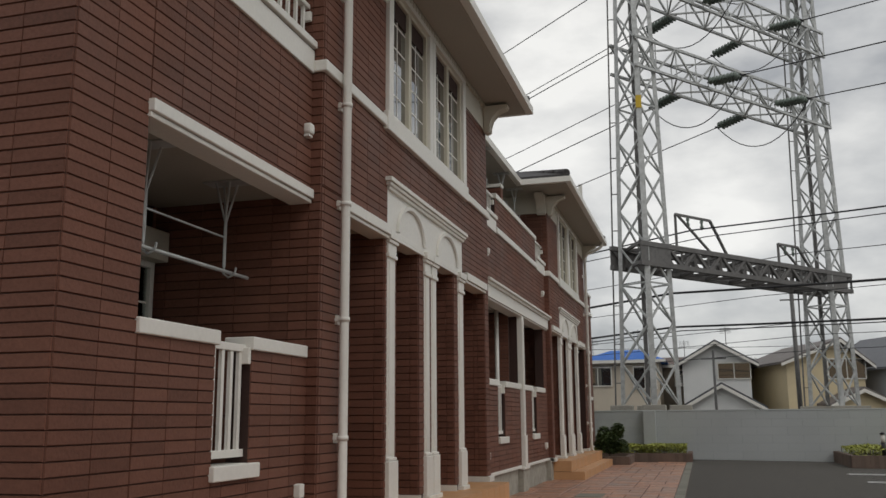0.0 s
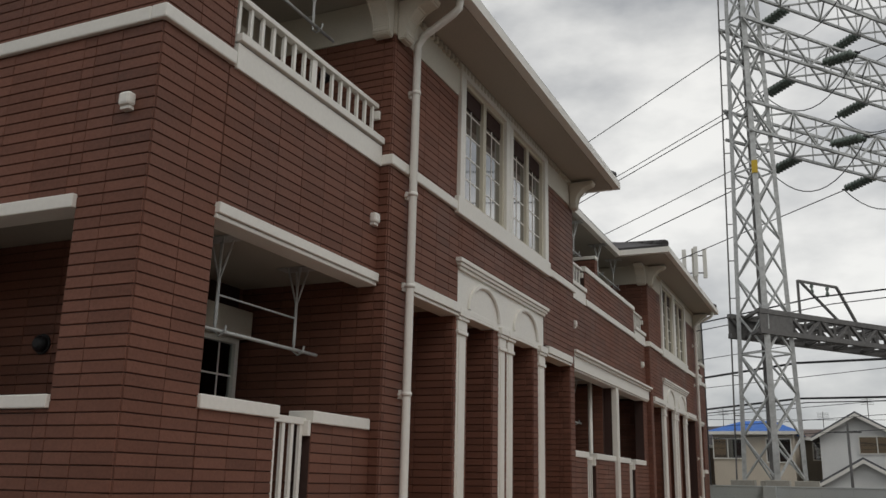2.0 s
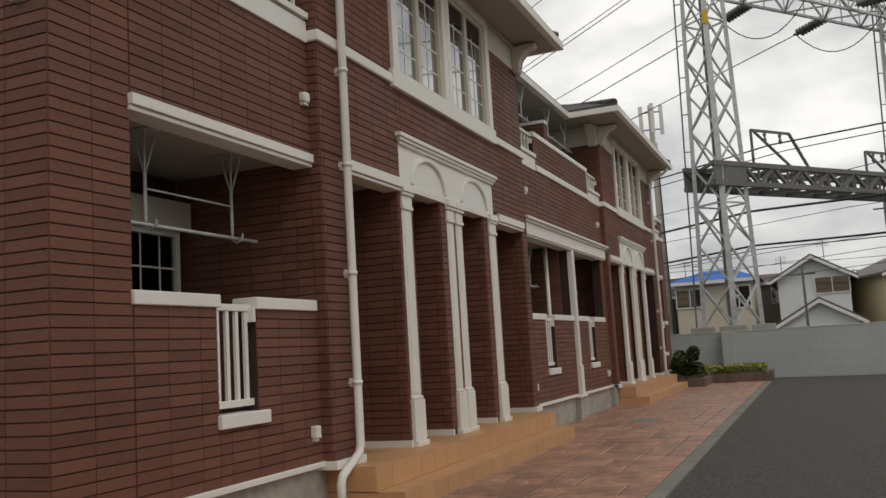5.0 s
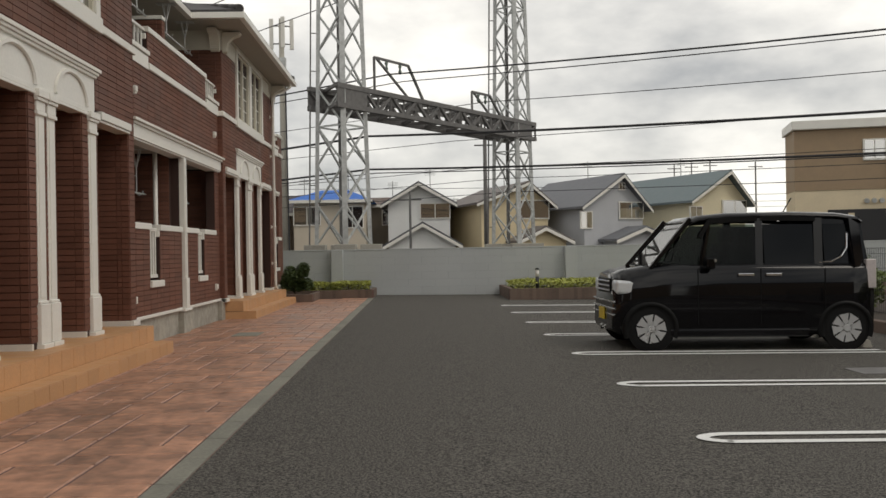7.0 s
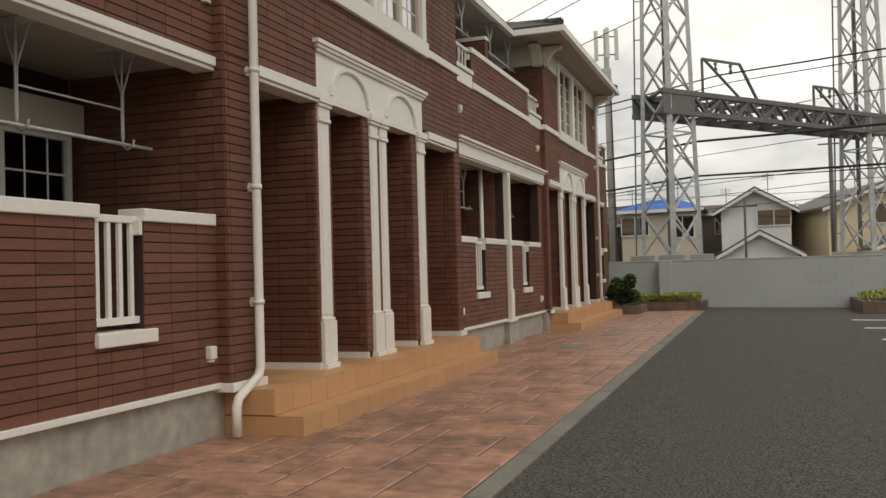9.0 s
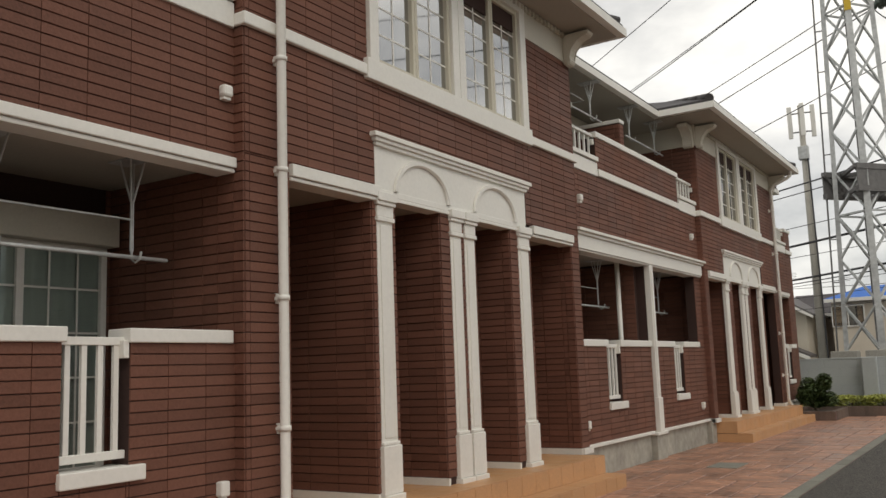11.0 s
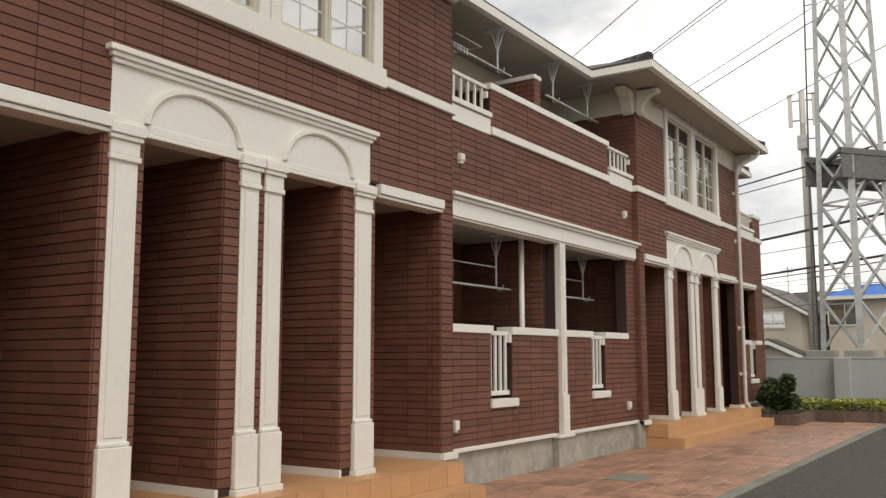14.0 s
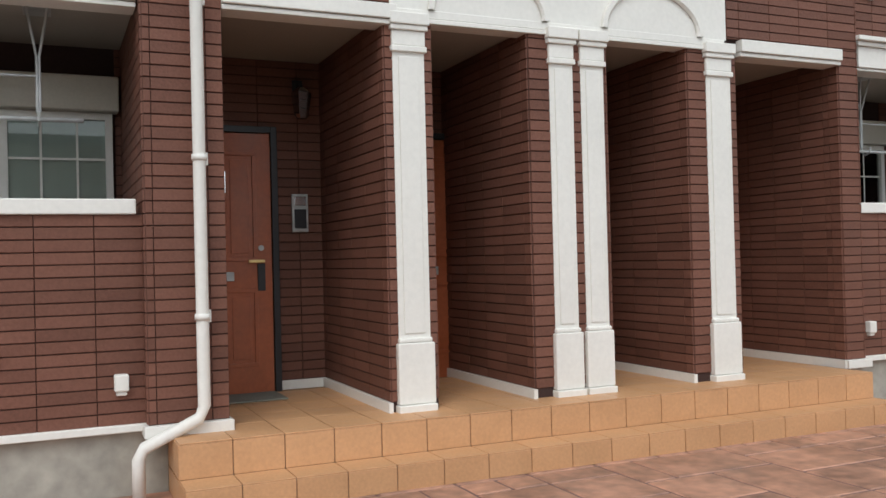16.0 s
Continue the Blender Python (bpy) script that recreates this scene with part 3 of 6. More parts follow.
box(bands, BACK, BACK + 0.03, 4.7, Y5 - 0.3, 5.1, Z_SOFFIT - 0.005)
solid("trim_frieze", bands, M_CREAM, "cream frieze boards under the eaves", "frieze", kind="structure")
dent = bmesh.new()
for flip in (False, True):
    a, b = span(6.6, 12.0, flip)
    k = a
    while k < b:
        box(dent, BX + 0.02, BX + 0.055, k, k + 0.05, Z_SOFFIT - 0.07, Z_SOFFIT - 0.01)
        k += 0.10
solid("trim_dentils", dent, M_CREAM, "small cream dentil blocks under the eaves", "dentils", kind="structure")


def slab_outline(off):
    """The eaves' outline: bays stand forward of wings and middle."""
    e, i = EX + off, EIN + off
    return [(-9.4, 2.9 - off), (i, 2.9 - off), (i, 5.88 - off), (e, 5.88 - off), (e, 12.66 + off), (i, 12.66 + off), (i, 16.62 - off), (e, 16.62 - off), (e, 23.5 + off), (i, 23.5 + off), (i, Y5 + 0.5 + off), (-9.4, Y5 + 0.5 + off)]


so = bmesh.new()
prism(so, slab_outline(-0.10), "z", Z_SOFFIT, Z_SOFFIT + 0.06)
solid("ceiling_soffit", so, M_SOFFIT, "beige boarded eaves soffit", "soffit", kind="structure")
fa = bmesh.new()
prism(fa, slab_outline(0.0), "z", Z_SOFFIT + 0.012, Z_SOFFIT + 0.12)
solid("trim_gutter", fa, M_WHITE, "white eaves fascia and gutter", "gutter", kind="structure")
rf = bmesh.new()
ol, rise = slab_outline(-0.03), [(-6.6, 6.2), (-6.0, 6.2), (-6.0, 8.4), (-5.2, 8.4), (-5.2, 10.0), (-6.0, 10.0), (-6.0, 19.3), (-5.2, 19.3), (-5.2, 20.8), (-6.0, 20.8), (-6.0, 23.0), (-6.6, 23.0)]
lov = [rf.verts.new((x, y, Z_SOFFIT + 0.124)) for x, y in ol]
lo2 = [rf.verts.new((x, y, Z_SOFFIT + 0.17)) for x, y in ol]
hiv = [rf.verts.new((x, y, Z_SOFFIT + 0.135 + 0.34 * min(abs(x - ol[i][0]) + 1.2, 3.2))) for i, (x, y) in enumerate(rise)]
for i in range(12):
    j = (i + 1) % 12
    rf.faces.new((lov[i], lov[j], lo2[j], lo2[i]))
    rf.faces.new((lo2[i], lo2[j], hiv[j], hiv[i]))
rf.faces.new(hiv)
rf.faces.new(lov[::-1])
roof = solid("roof", rf, M_ROOF, "low dark tiled hipped roof", "roof", kind="structure")
# rounded ridge tiles running down the hips
for (x, y, sx, sy) in ((EX, 5.88, -1, 1), (EX, 12.66, -1, -1), (EX, 16.62, -1, 1), (EX, 23.5, -1, -1), (EIN, Y5 + 0.5, -1, -1)):
    for k in range(5):
        d = 0.08 + k * 0.24
        rb = bmesh.new()
        tube(rb, [(x + sx * d, y + sy * d, Z_SOFFIT + 0.17 + d * 0.3), (x + sx * (d + 0.25), y + sy * (d + 0.25), Z_SOFFIT + 0.185 + (d + 0.25) * 0.3)], [0.085, 0.07], 8)
        part("ridge_tile", rb, M_ROOF, roof)


def corbel(x, y, dx, dy):
    """A scrolled bracket under the eaves."""
    c = bmesh.new()
    prof = [(0, 5.20), (0.07, 5.20), (0.10, 5.24), (0.08, 5.30), (0.11, 5.40), (0.20, 5.50), (0.34, 5.54), (0.36, 5.597), (0, 5.597)]
    if dx:
        prism(c, [(x + dx * u, z) for u, z in prof], "y", y - 0.09, y + 0.09)
    else:
        prism(c, [(y + dy * u, z) for u, z in prof], "x", x - 0.09, x + 0.09)
    bmesh.ops.bevel(c, geom=c.edges[:], offset=0.012, segments=2, affect="EDGES")
    return solid("corbel", c, M_CREAM, "cream scrolled bracket under the eaves", "bracket", "eaves brackets")


for y in (Y1 + 0.10, Y2 - 0.10, Y3 + 0.10, Y4 - 0.10):
    corbel(BX + 0.022, y, 1, 0)
for y in (Y1 - 0.022, Y3 - 0.022):
    corbel(BX - 0.09, y, 0, -1)
corbel(-4.22, FY - 0.022, 0, -1)
corbel(-4.098, FY + 0.1, 1, 0)

# ---- balcony railings ----


def railing(x, a, b):
    r = thing("balcony_railing", (x, (a + b) / 2, Z_BAND), "white balcony railing with square bars above a white panel", "railing", "balcony railings")
    part("base_panel", boxes((x - 0.1, x + 0.03, a, b, Z_BAND - 0.02, Z_BAND + 0.17), bevel=0.006), M_WHITE, r)
    part("lower_ledge", boxes((x - 0.12, x + 0.055, a, b, Z_BAND + 0.185, Z_BAND + 0.245), bevel=0.006), M_WHITE, r)
    part("handrail", boxes((x - 0.085, x - 0.02, a, b, 4.515, 4.555), bevel=0.005), M_WHITE, r)
    n = max(4, round((b - a) / 0.14))
    for k in range(n):
        c = a + (b - a) * (k + 0.5) / n
        w = 0.035 if n > 8 and k == n // 2 else 0.015
        part("bar", boxes((x - 0.065, x - 0.04, c - w, c + w, Z_BAND + 0.24, 4.52)), M_WHITE, r)
    part("bracket", boxes((x - 0.07, x + 0.0, b - 0.04, b - 0.002, 4.40, 4.48), bevel=0.004), M_WHITE, r)


railing(WX, 4.29, Y1 - 0.02)
railing(MX, Y2 + 0.02, 13.08)
railing(MX, 16.57, Y3 - 0.02)
railing(WX, Y4 + 0.02, 24.75)

# ---- downpipes ----


def downpipe(y, ytop, ybot, side):
    x = BX + 0.09
    p = thing("downpipe", (x, y, 0), "white plastic rainwater downpipe with wall brackets", "downpipe", "downpipes")
    b = bmesh.new()
    tube(b, [(EX - 0.09, ytop, Z_SOFFIT), (EX - 0.10, ytop, 5.54), (EX - 0.16, ytop, 5.49), (x + 0.07, y, 5.35), (x, y, 5.25), (x, y, 0.52), (x, y + 0.03 * side, 0.45), (x + 0.01, y + 0.34 * side, 0.31), (x + 0.01, y + 0.37 * side, 0.25), (x + 0.01, y + 0.37 * side, 0.02)], 0.037, 12)
    part("pipe", b, M_WHITE, p)
    for z in (1.02, 1.95, 2.9, 3.75, 4.75):
        k = bmesh.new()
        tube(k, [(x, y, z), (x, y, z + 0.035)], 0.045, 12)
        box(k, BX - 0.002, x, y - 0.012, y + 0.012, z + 0.005, z + 0.03)
        box(k, BX, BX + 0.03, y - 0.03 - 0.03 * side, y + 0.03 - 0.03 * side, z - 0.02, z + 0.055)
        part("pipe_bracket", k, M_WHITE, p)
    return p


downpipe(6.70, 6.66, 6.3, -1)
downpipe(22.95, 22.99, 23.3, 1)

# ---- porch steps with tiles ----


def steps(ya, yb, name):
    s = solid(name, boxes((BACK, -2.52, ya + 0.01, yb - 0.01, 0, 0.347), (-2.52, -2.27, ya + 0.01, yb - 0.01, 0, 0.147)), M_GROUT, "two orange tiled porch steps", "steps", kind="structure")
    n = round((yb - ya) / 0.30)
    w = (yb - ya) / n
    g = 0.003
    made = {}

    def tile(key, size, at):
        if key not in made:
            tb = bmesh.new()
            box(tb, -size[0] / 2, size[0] / 2, -size[1] / 2, size[1] / 2, -size[2] / 2, size[2] / 2, 0.003 if len(made) < 6 else 0)
            made[key] = mesh_of("tile", tb, M_TILE)
        t = new("tile", made[key])
        t.parent, t.location = s, at
    for k in range(n):
        y = ya + w * (k + 0.5)
        tile("riser2", (0.012, w - 2 * g, 0.190), (-2.516, y, 0.2525))
        tile("riser1", (0.012, w - 2 * g, 0.143), (-2.266, y, 0.075))
        tile("tread1", (0.246, w - 2 * g, 0.010), (-2.387, y, 0.152))
        tile("nose2", (0.16, w - 2 * g, 0.010), (-2.592, y, 0.354))
    deep = np.arange(-2.677, BACK + 0.2, -0.302)
    for x in deep:
        for k in range(n):
            y = ya + w * (k + 0.5)
            tile("floor", (0.296, w - 2 * g, 0.006), (x - 0.151, y, 0.353))
    for yy, side in ((ya, -1), (yb, 1)):
        tile("end2%d" % side, (0.45, 0.012, 0.190), (-2.74, yy + 0.005 * -side, 0.2525))
        tile("end1%d" % side, (0.80, 0.012, 0.143), (-2.665, yy + 0.005 * -side, 0.075))


steps(6.52, 11.86, "steps_south")
steps(17.68, 23.20, "steps_north")
for a, b, nm in ((11.86, Y2, "floor_porch_south"), (17.5, 17.68, "floor_porch_north")):
    solid(nm, boxes((BACK, BX - 0.21, a, b, 0, 0.345)), M_TILE, "orange tiled porch floor", "floor", kind="structure")
sk = bmesh.new()
for flip in (False, True):
    for a, b in FINS:
        f0, f1 = span(a, b, flip)
        box(sk, BACK + 0.02, BX + 0.02, f0 - 0.03, f0 - 0.0, 0.35, 0.42)
    for a, b in ((7.5, 7.9), (8.23, 8.3), (9.2, 9.3)):
        f0, f1 = span(a, b, flip)
        box(sk, BACK - 0.0, BACK + 0.018, f0, f1, 0.35, 0.42)
solid("baseboard", sk, M_WHITE, "white base strip along the porch walls", "baseboard", kind="structure")

# ---- entrance doors ----


def door(ya, yb, name, hinge_right=False):
    x = BACK + 0.012
    d = thing(name, (x, (ya + yb) / 2, 0.31), "closed reddish brown panelled entrance door with lever handle", "door", "entrance doors", "structure")
    part("door_frame", boxes((x, x + 0.05, ya - 0.05, ya, 0.31, 2.40), (x, x + 0.05, yb, yb + 0.05, 0.31, 2.40), (x, x + 0.05, ya, yb, 2.35, 2.40), bevel=0.004), M_DARK, d)
    leaf = part("door_leaf", boxes((x, x + 0.03, ya + 0.004, yb - 0.004, 0.33, 2.345), bevel=0.003), M_DOOR, d)
    m = (ya + yb) / 2
    for a, b, z0, z1 in ((ya + 0.10, m - 0.04, 0.55, 1.15), (m + 0.04, yb - 0.12, 0.55, 1.15), (ya + 0.10, m - 0.04, 1.36, 2.2), (m + 0.04, yb - 0.12, 1.36, 2.2)):
        pb = boxes((x + 0.031, x + 0.042, a, b, z0, z0 + 0.03), (x + 0.031, x + 0.042, a, b, z1 - 0.03, z1), (x + 0.031, x + 0.042, a, a + 0.03, z0 + 0.03, z1 - 0.03), (x + 0.031, x + 0.042, b - 0.03, b, z0 + 0.03, z1 - 0.03), (x + 0.031, x + 0.038, a + 0.06, b - 0.06, z0 + 0.06, z1 - 0.06), bevel=0.003)
        part("panel_moulding", pb, M_DOOR, d)
    part("spy_window", boxes((x + 0.031, x + 0.045, m - 0.05, m + 0.07, 1.88, 2.05), bevel=0.003), M_WINDOW, d)
    part("letter_slot", boxes((x + 0.031, x + 0.045, m - 0.12, m + 0.12, 1.21, 1.28), bevel=0.003), M_STEEL, d)
    hy = yb - 0.09
    part("escutcheon", boxes((x + 0.031, x + 0.042, hy - 0.03, hy + 0.03, 1.13, 1.34), bevel=0.004), M_DARK, d)
    h = boxes((x + 0.07, x + 0.09, hy - 0.11, hy + 0.02, 1.345, 1.37), (x + 0.03, x + 0.075, hy - 0.012, hy + 0.012, 1.345, 1.37), bevel=0.006)
    part("door_handle", h, M_BRASS, d)
    lk = bmesh.new()
    tube(lk, [(x + 0.03, hy, 1.46), (x + 0.05, hy, 1.46)], 0.022, 12)
    part("lock_cylinder", lk, M_STEEL, d)
    return d


k = 0
for flip in (False, True):
    for a, b in ((6.64, 7.48), (8.32, 9.20), (9.70, 10.5), (10.95, 11.8)):
        k += 1
        door(*span(a, b, flip), "door_%d" % k)
for flip in (False, True):
    for y in (7.71,):
        yy = mirror(y, flip)
        ip = thing("intercom", (BACK, yy, 1.6), "silver intercom panel with a dark speaker window", "intercom", "intercoms")
        part("plate", boxes((BACK + 0.012, BACK + 0.035, yy - 0.065, yy + 0.065, 1.58, 1.88), bevel=0.006), M_STEEL, ip)
        part("speaker", boxes((BACK + 0.036, BACK + 0.042, yy - 0.048, yy + 0.048, 1.61, 1.76), bevel=0.003), M_DARK, ip)
        part("camera_window", boxes((BACK + 0.036, BACK + 0.044, yy - 0.045, yy + 0.045, 1.79, 1.86), bevel=0.003), M_CHROME, ip)
        lp = thing("wall_lantern", (BACK, yy, 2.4), "small black porch wall lantern", "lamp", "porch lanterns")
        part("arm", boxes((BACK + 0.012, BACK + 0.14, yy - 0.015, yy + 0.015, 2.70, 2.73), (BACK + 0.012, BACK + 0.03, yy - 0.04, yy + 0.04, 2.6, 2.78), bevel=0.004), M_DARK, lp)
        g = bmesh.new()
        tube(g, [(BACK + 0.14, yy, 2.46), (BACK + 0.14, yy, 2.49), (BACK + 0.14, yy, 2.66), (BACK + 0.14, yy, 2.70)], [0.04, 0.06, 0.08, 0.03], 6)
        part("shade", g, M_WINDOW, lp)
mat_b = bmesh.new()
box(mat_b, -4.15, -3.75, 6.75, 7.45, 0.358, 0.37, 0.004)
solid("doormat", mat_b, M_KERB, "grey patterned doormat on the porch tiles", "doormat")

# ---- terrace and balcony sliding windows ----


def slider(x, a, b, z0, z1, name, axis="x"):
    w = thing(name, (x, (a + b) / 2, z0), "white sliding terrace window with lace curtain behind", "window", "terrace windows", "structure")
    part("window_frame", boxes((x, x + 0.06, a, a + 0.05, z0, z1), (x, x + 0.06, b - 0.05, b, z0, z1), (x, x + 0.06, a + 0.05, b - 0.05, z1 - 0.05, z1), (x, x + 0.06, a + 0.05, b - 0.05, z0, z0 + 0.05), (x + 0.005, x + 0.05, (a + b) / 2 - 0.03, (a + b) / 2 + 0.03, z0 + 0.05, z1 - 0.05), bevel=0.004), M_WHITE, w)
    part("pane", boxes((x + 0.02, x + 0.026, a + 0.05, b - 0.05, z0 + 0.05, z1 - 0.05)), M_CLEAR2, w).visible_shadow = False
    bars = bmesh.new()
    for k in range(1, 6):
        y = a + (b - a) * k / 6
        box(bars, x + 0.027, x + 0.031, y - 0.008, y + 0.008, z0 + 0.05, z1 - 0.05)
    for k in range(1, 6):
        z = z0 + (z1 - z0) * k / 6
        box(bars, x + 0.0275, x + 0.0315, a + 0.05, b - 0.05, z - 0.008, z + 0.008)
    part("glazing_bars", bars, M_WHITE, w)
    cu = bmesh.new()
    n = int((b - a) / 0.03)
    lov, hiv = [], []
    for k in range(n + 1):
        y = a + 0.05 + (b - a - 0.1) * k / n
        dx = 0.004 + 0.010 * math.sin(k * 1.9) * math.sin(k * 0.7 + 1)
        lov.append(cu.verts.new((x + 0.002 + dx * 0.5, y, z0 + 0.05)))
        hiv.append(cu.verts.new((x + 0.002 + dx * 0.5, y, z1 - 0.05)))
    for k in range(n):
        cu.faces.new((lov[k], lov[k + 1], hiv[k + 1], hiv[k])).smooth = True
    part("curtain", cu, M_CURTAIN, w)
    part("shutter_box", boxes((x, x + 0.16, a - 0.04, b + 0.04, z1 + 0.002, z1 + 0.25), bevel=0.01), M_CREAM, w)
    return w


M_CLEAR2 = clear_glass("terrace_glass", (0.78, 0.82, 0.80), 1.5)
slider(BACK, 4.9, 6.33, 0.45, 2.45, "window_3")
slider(BACK, 12.5, 14.2, 0.45, 2.45, "window_4")
slider(BACK, 15.0, 16.8, 0.45, 2.45, "window_5")
slider(BACK, 4.8, 6.0, 4.05, 5.1, "window_6")
slider(BACK, 12.5, 14.1, 4.05, 5.1, "window_7")
slider(BACK, 15.2, 17.0, 4.05, 5.1, "window_8")

# ---- laundry poles and hangers ----


def hanger(x, y, ztop, drop):
    h = thing("laundry_bracket", (x, y, ztop - drop), "hanging steel laundry pole bracket under a ceiling", "laundry bracket", "laundry brackets")
    for dy in (-0.02, 0.02):
        b = bmesh.new()
        tube(b, [(x - 0.06, y + dy * 3, ztop), (x, y + dy * 0.4, ztop - 0.3), (x, y + dy * 0.4, ztop - drop + 0.08)], 0.008, 6)
        tube(b, [(x + 0.06, y + dy * 3, ztop), (x, y + dy * 0.4, ztop - 0.3)], 0.008, 6)
        part("stay", b, M_STEEL, h)
    b = bmesh.new()
    tube(b, [(x, y, ztop - drop + 0.1), (x, y, ztop - drop + 0.03), (x + 0.04, y, ztop - drop), (x + 0.09, y, ztop - drop + 0.02), (x + 0.1, y, ztop - drop + 0.07)], 0.009, 6)
    part("hook", b, M_STEEL, h)
    part("ceiling_plate", boxes((x - 0.16, x + 0.16, y - 0.08, y + 0.08, ztop - 0.012, ztop - 0.002)), M_STEEL, h)


def pole(x, a, b, z):
    t = bmesh.new()
    tube(t, [(x, a, z), (x, b, z)], 0.014, 8)
    return solid("laundry_pole", t, M_STEEL, "thin steel laundry drying pole on hooks", "laundry pole", "laundry poles")


for a, b, x, zc in ((4.5, 6.1, -3.35, Z_CEIL), (12.5, 14.3, -3.4, Z_CEIL), (15.2, 16.9, -3.4, Z_CEIL), (4.1, 6.0, -3.3, Z_SOFFIT), (12.4, 14.3, -3.35, Z_SOFFIT), (15.3, 17.1, -3.35, Z_SOFFIT)):
    dr = 0.72 if zc < 4 else 0.6
    hanger(x, a + 0.35, zc, dr)
    hanger(x, b - 0.25, zc, dr)
    pole(x + 0.06, a, b, zc - dr + 0.03)
    if zc < 4:
        b_ = bmesh.new()
        tube(b_, [(x, a + 0.35, zc - 0.42), (x, b - 0.25, zc - 0.42)], 0.008, 6)
        solid("laundry_crossbar", b_, M_STEEL, "thin steel bar joining two laundry brackets", "laundry bar", "laundry crossbars")

# drying rack clipped on the pole, dark hangers in a row
for y, zc, x in ((12.9, Z_SOFFIT, -3.25),):
    rk = thing("clothes_rack", (x, y, zc - 0.75), "folding laundry rack hung from a pole", "laundry rack")
    b = bmesh.new()
    for dy in (-0.28, 0.28):
        tube(b, [(x - 0.18, y + dy, zc - 0.55), (x + 0.18, y + dy, zc - 0.55)], 0.006, 6)
    for dx in (-0.18, 0.0, 0.18):
        tube(b, [(x + dx, y - 0.28, zc - 0.55), (x + dx, y + 0.28, zc - 0.55)], 0.006, 6)
    part("frame", b, M_STEEL, rk)
    for q in range(8):
        c = bmesh.new()
        yy = y - 0.25 + q * 0.07
        box(c, x - 0.006, x + 0.006, yy - 0.004, yy + 0.004, zc - 0.63, zc - 0.55)
        part("peg", c, M_WHITE, rk)

# white slim pipe standing in the middle terrace and in the loggia
for x, y, z0, z1 in ((-3.2, 14.35, 1.66, Z_CEIL), (-3.75, 3.95, 0.36, Z_CEIL)):
    b = bmesh.new()
    tube(b, [(x, y, z0 - (1.3 if z0 > 1 else 0)), (x, y, z1)], 0.035, 10)
    solid("drain_pipe", b, M_WHITE, "white drain pipe running up a terrace", "pipe")


# ---- small wall fittings ----


def vent_cap(x, y, z, face):
    b = bmesh.new()
    if face == "x":
        box(b, x, x + 0.07, y - 0.045, y + 0.045, z - 0.04, z + 0.05, 0.02)
        box(b, x, x + 0.05, y - 0.035, y + 0.035, z - 0.06, z - 0.041)
    else:
        box(b, x - 0.045, x + 0.045, y - 0.07, y, z - 0.04, z + 0.05, 0.02)
        box(b, x - 0.035, x + 0.035, y - 0.05, y, z - 0.06, z - 0.041)
    return solid("wall_ventilator", b, M_WHITE, "small white plastic vent cap on brick siding", "vent", "vent caps")


vent_cap(WX, 6.29, 3.44, "x")
vent_cap(-3.12, Y0, 3.44, "y")
for y in (12.42, 17.1):
    vent_cap(MX, y, 3.555, "x")
for y, x in ((6.26, WX), (12.3, MX), (17.1, MX)):
    b = boxes((x, x + 0.06, y - 0.04, y + 0.04, 0.62, 0.72), (x, x + 0.045, y - 0.03, y + 0.03, 0.595, 0.619), bevel=0.01)
    solid("outlet_cover", b, M_WHITE, "white outdoor socket cover low on the wall", "outlet", "outlet covers")


def hood(x, y, z, face):
    h = thing("vent_hood", (x, y, z), "round dark metal extractor vent hood", "vent", "vent hoods")
    b = bmesh.new()
    d = Vector((0, -1, 0)) if face == "y" else Vector((1, 0, 0))
    p = Vector((x, y, z))
    tube(b, [p, p + d * 0.015], 0.075, 16)
    tube(b, [p + d * 0.015, p + d * 0.05, p + d * 0.075], [0.06, 0.058, 0.03], 16)
    part("cowl", b, M_DARK, h)


hood(-3.55, Y1 - 0.008, 4.95, "y")
hood(-3.55, Y3 - 0.008, 4.95, "y")
hood(-4.0, 4.49, 2.15, "y")
hood(-4.6, 4.49, 2.15, "y")
hood(BACK + 0.01, 15.05, 4.9, "x")

# ---- kerb, parking lines, wheel stops, manhole ----
kerb = solid("kerb", boxes((-0.50, -0.345, -2, 25.0, -0.1, -0.002)), M_PAVEJ, "flush grey concrete kerb strip", "kerb", kind="structure")
kb = bmesh.new()
box(kb, -0.495, -0.35, 0.004, 0.596, -0.02, 0.006, 0.004)
k_me = mesh_of("kerb_stone", kb, M_KERB)
for i in range(44):
    o = new("kerb_stone", k_me)
    o.parent, o.location = kerb, (random.uniform(-0.003, 0.003), -1.5 + 0.6 * i, random.uniform(-0.002, 0.002))

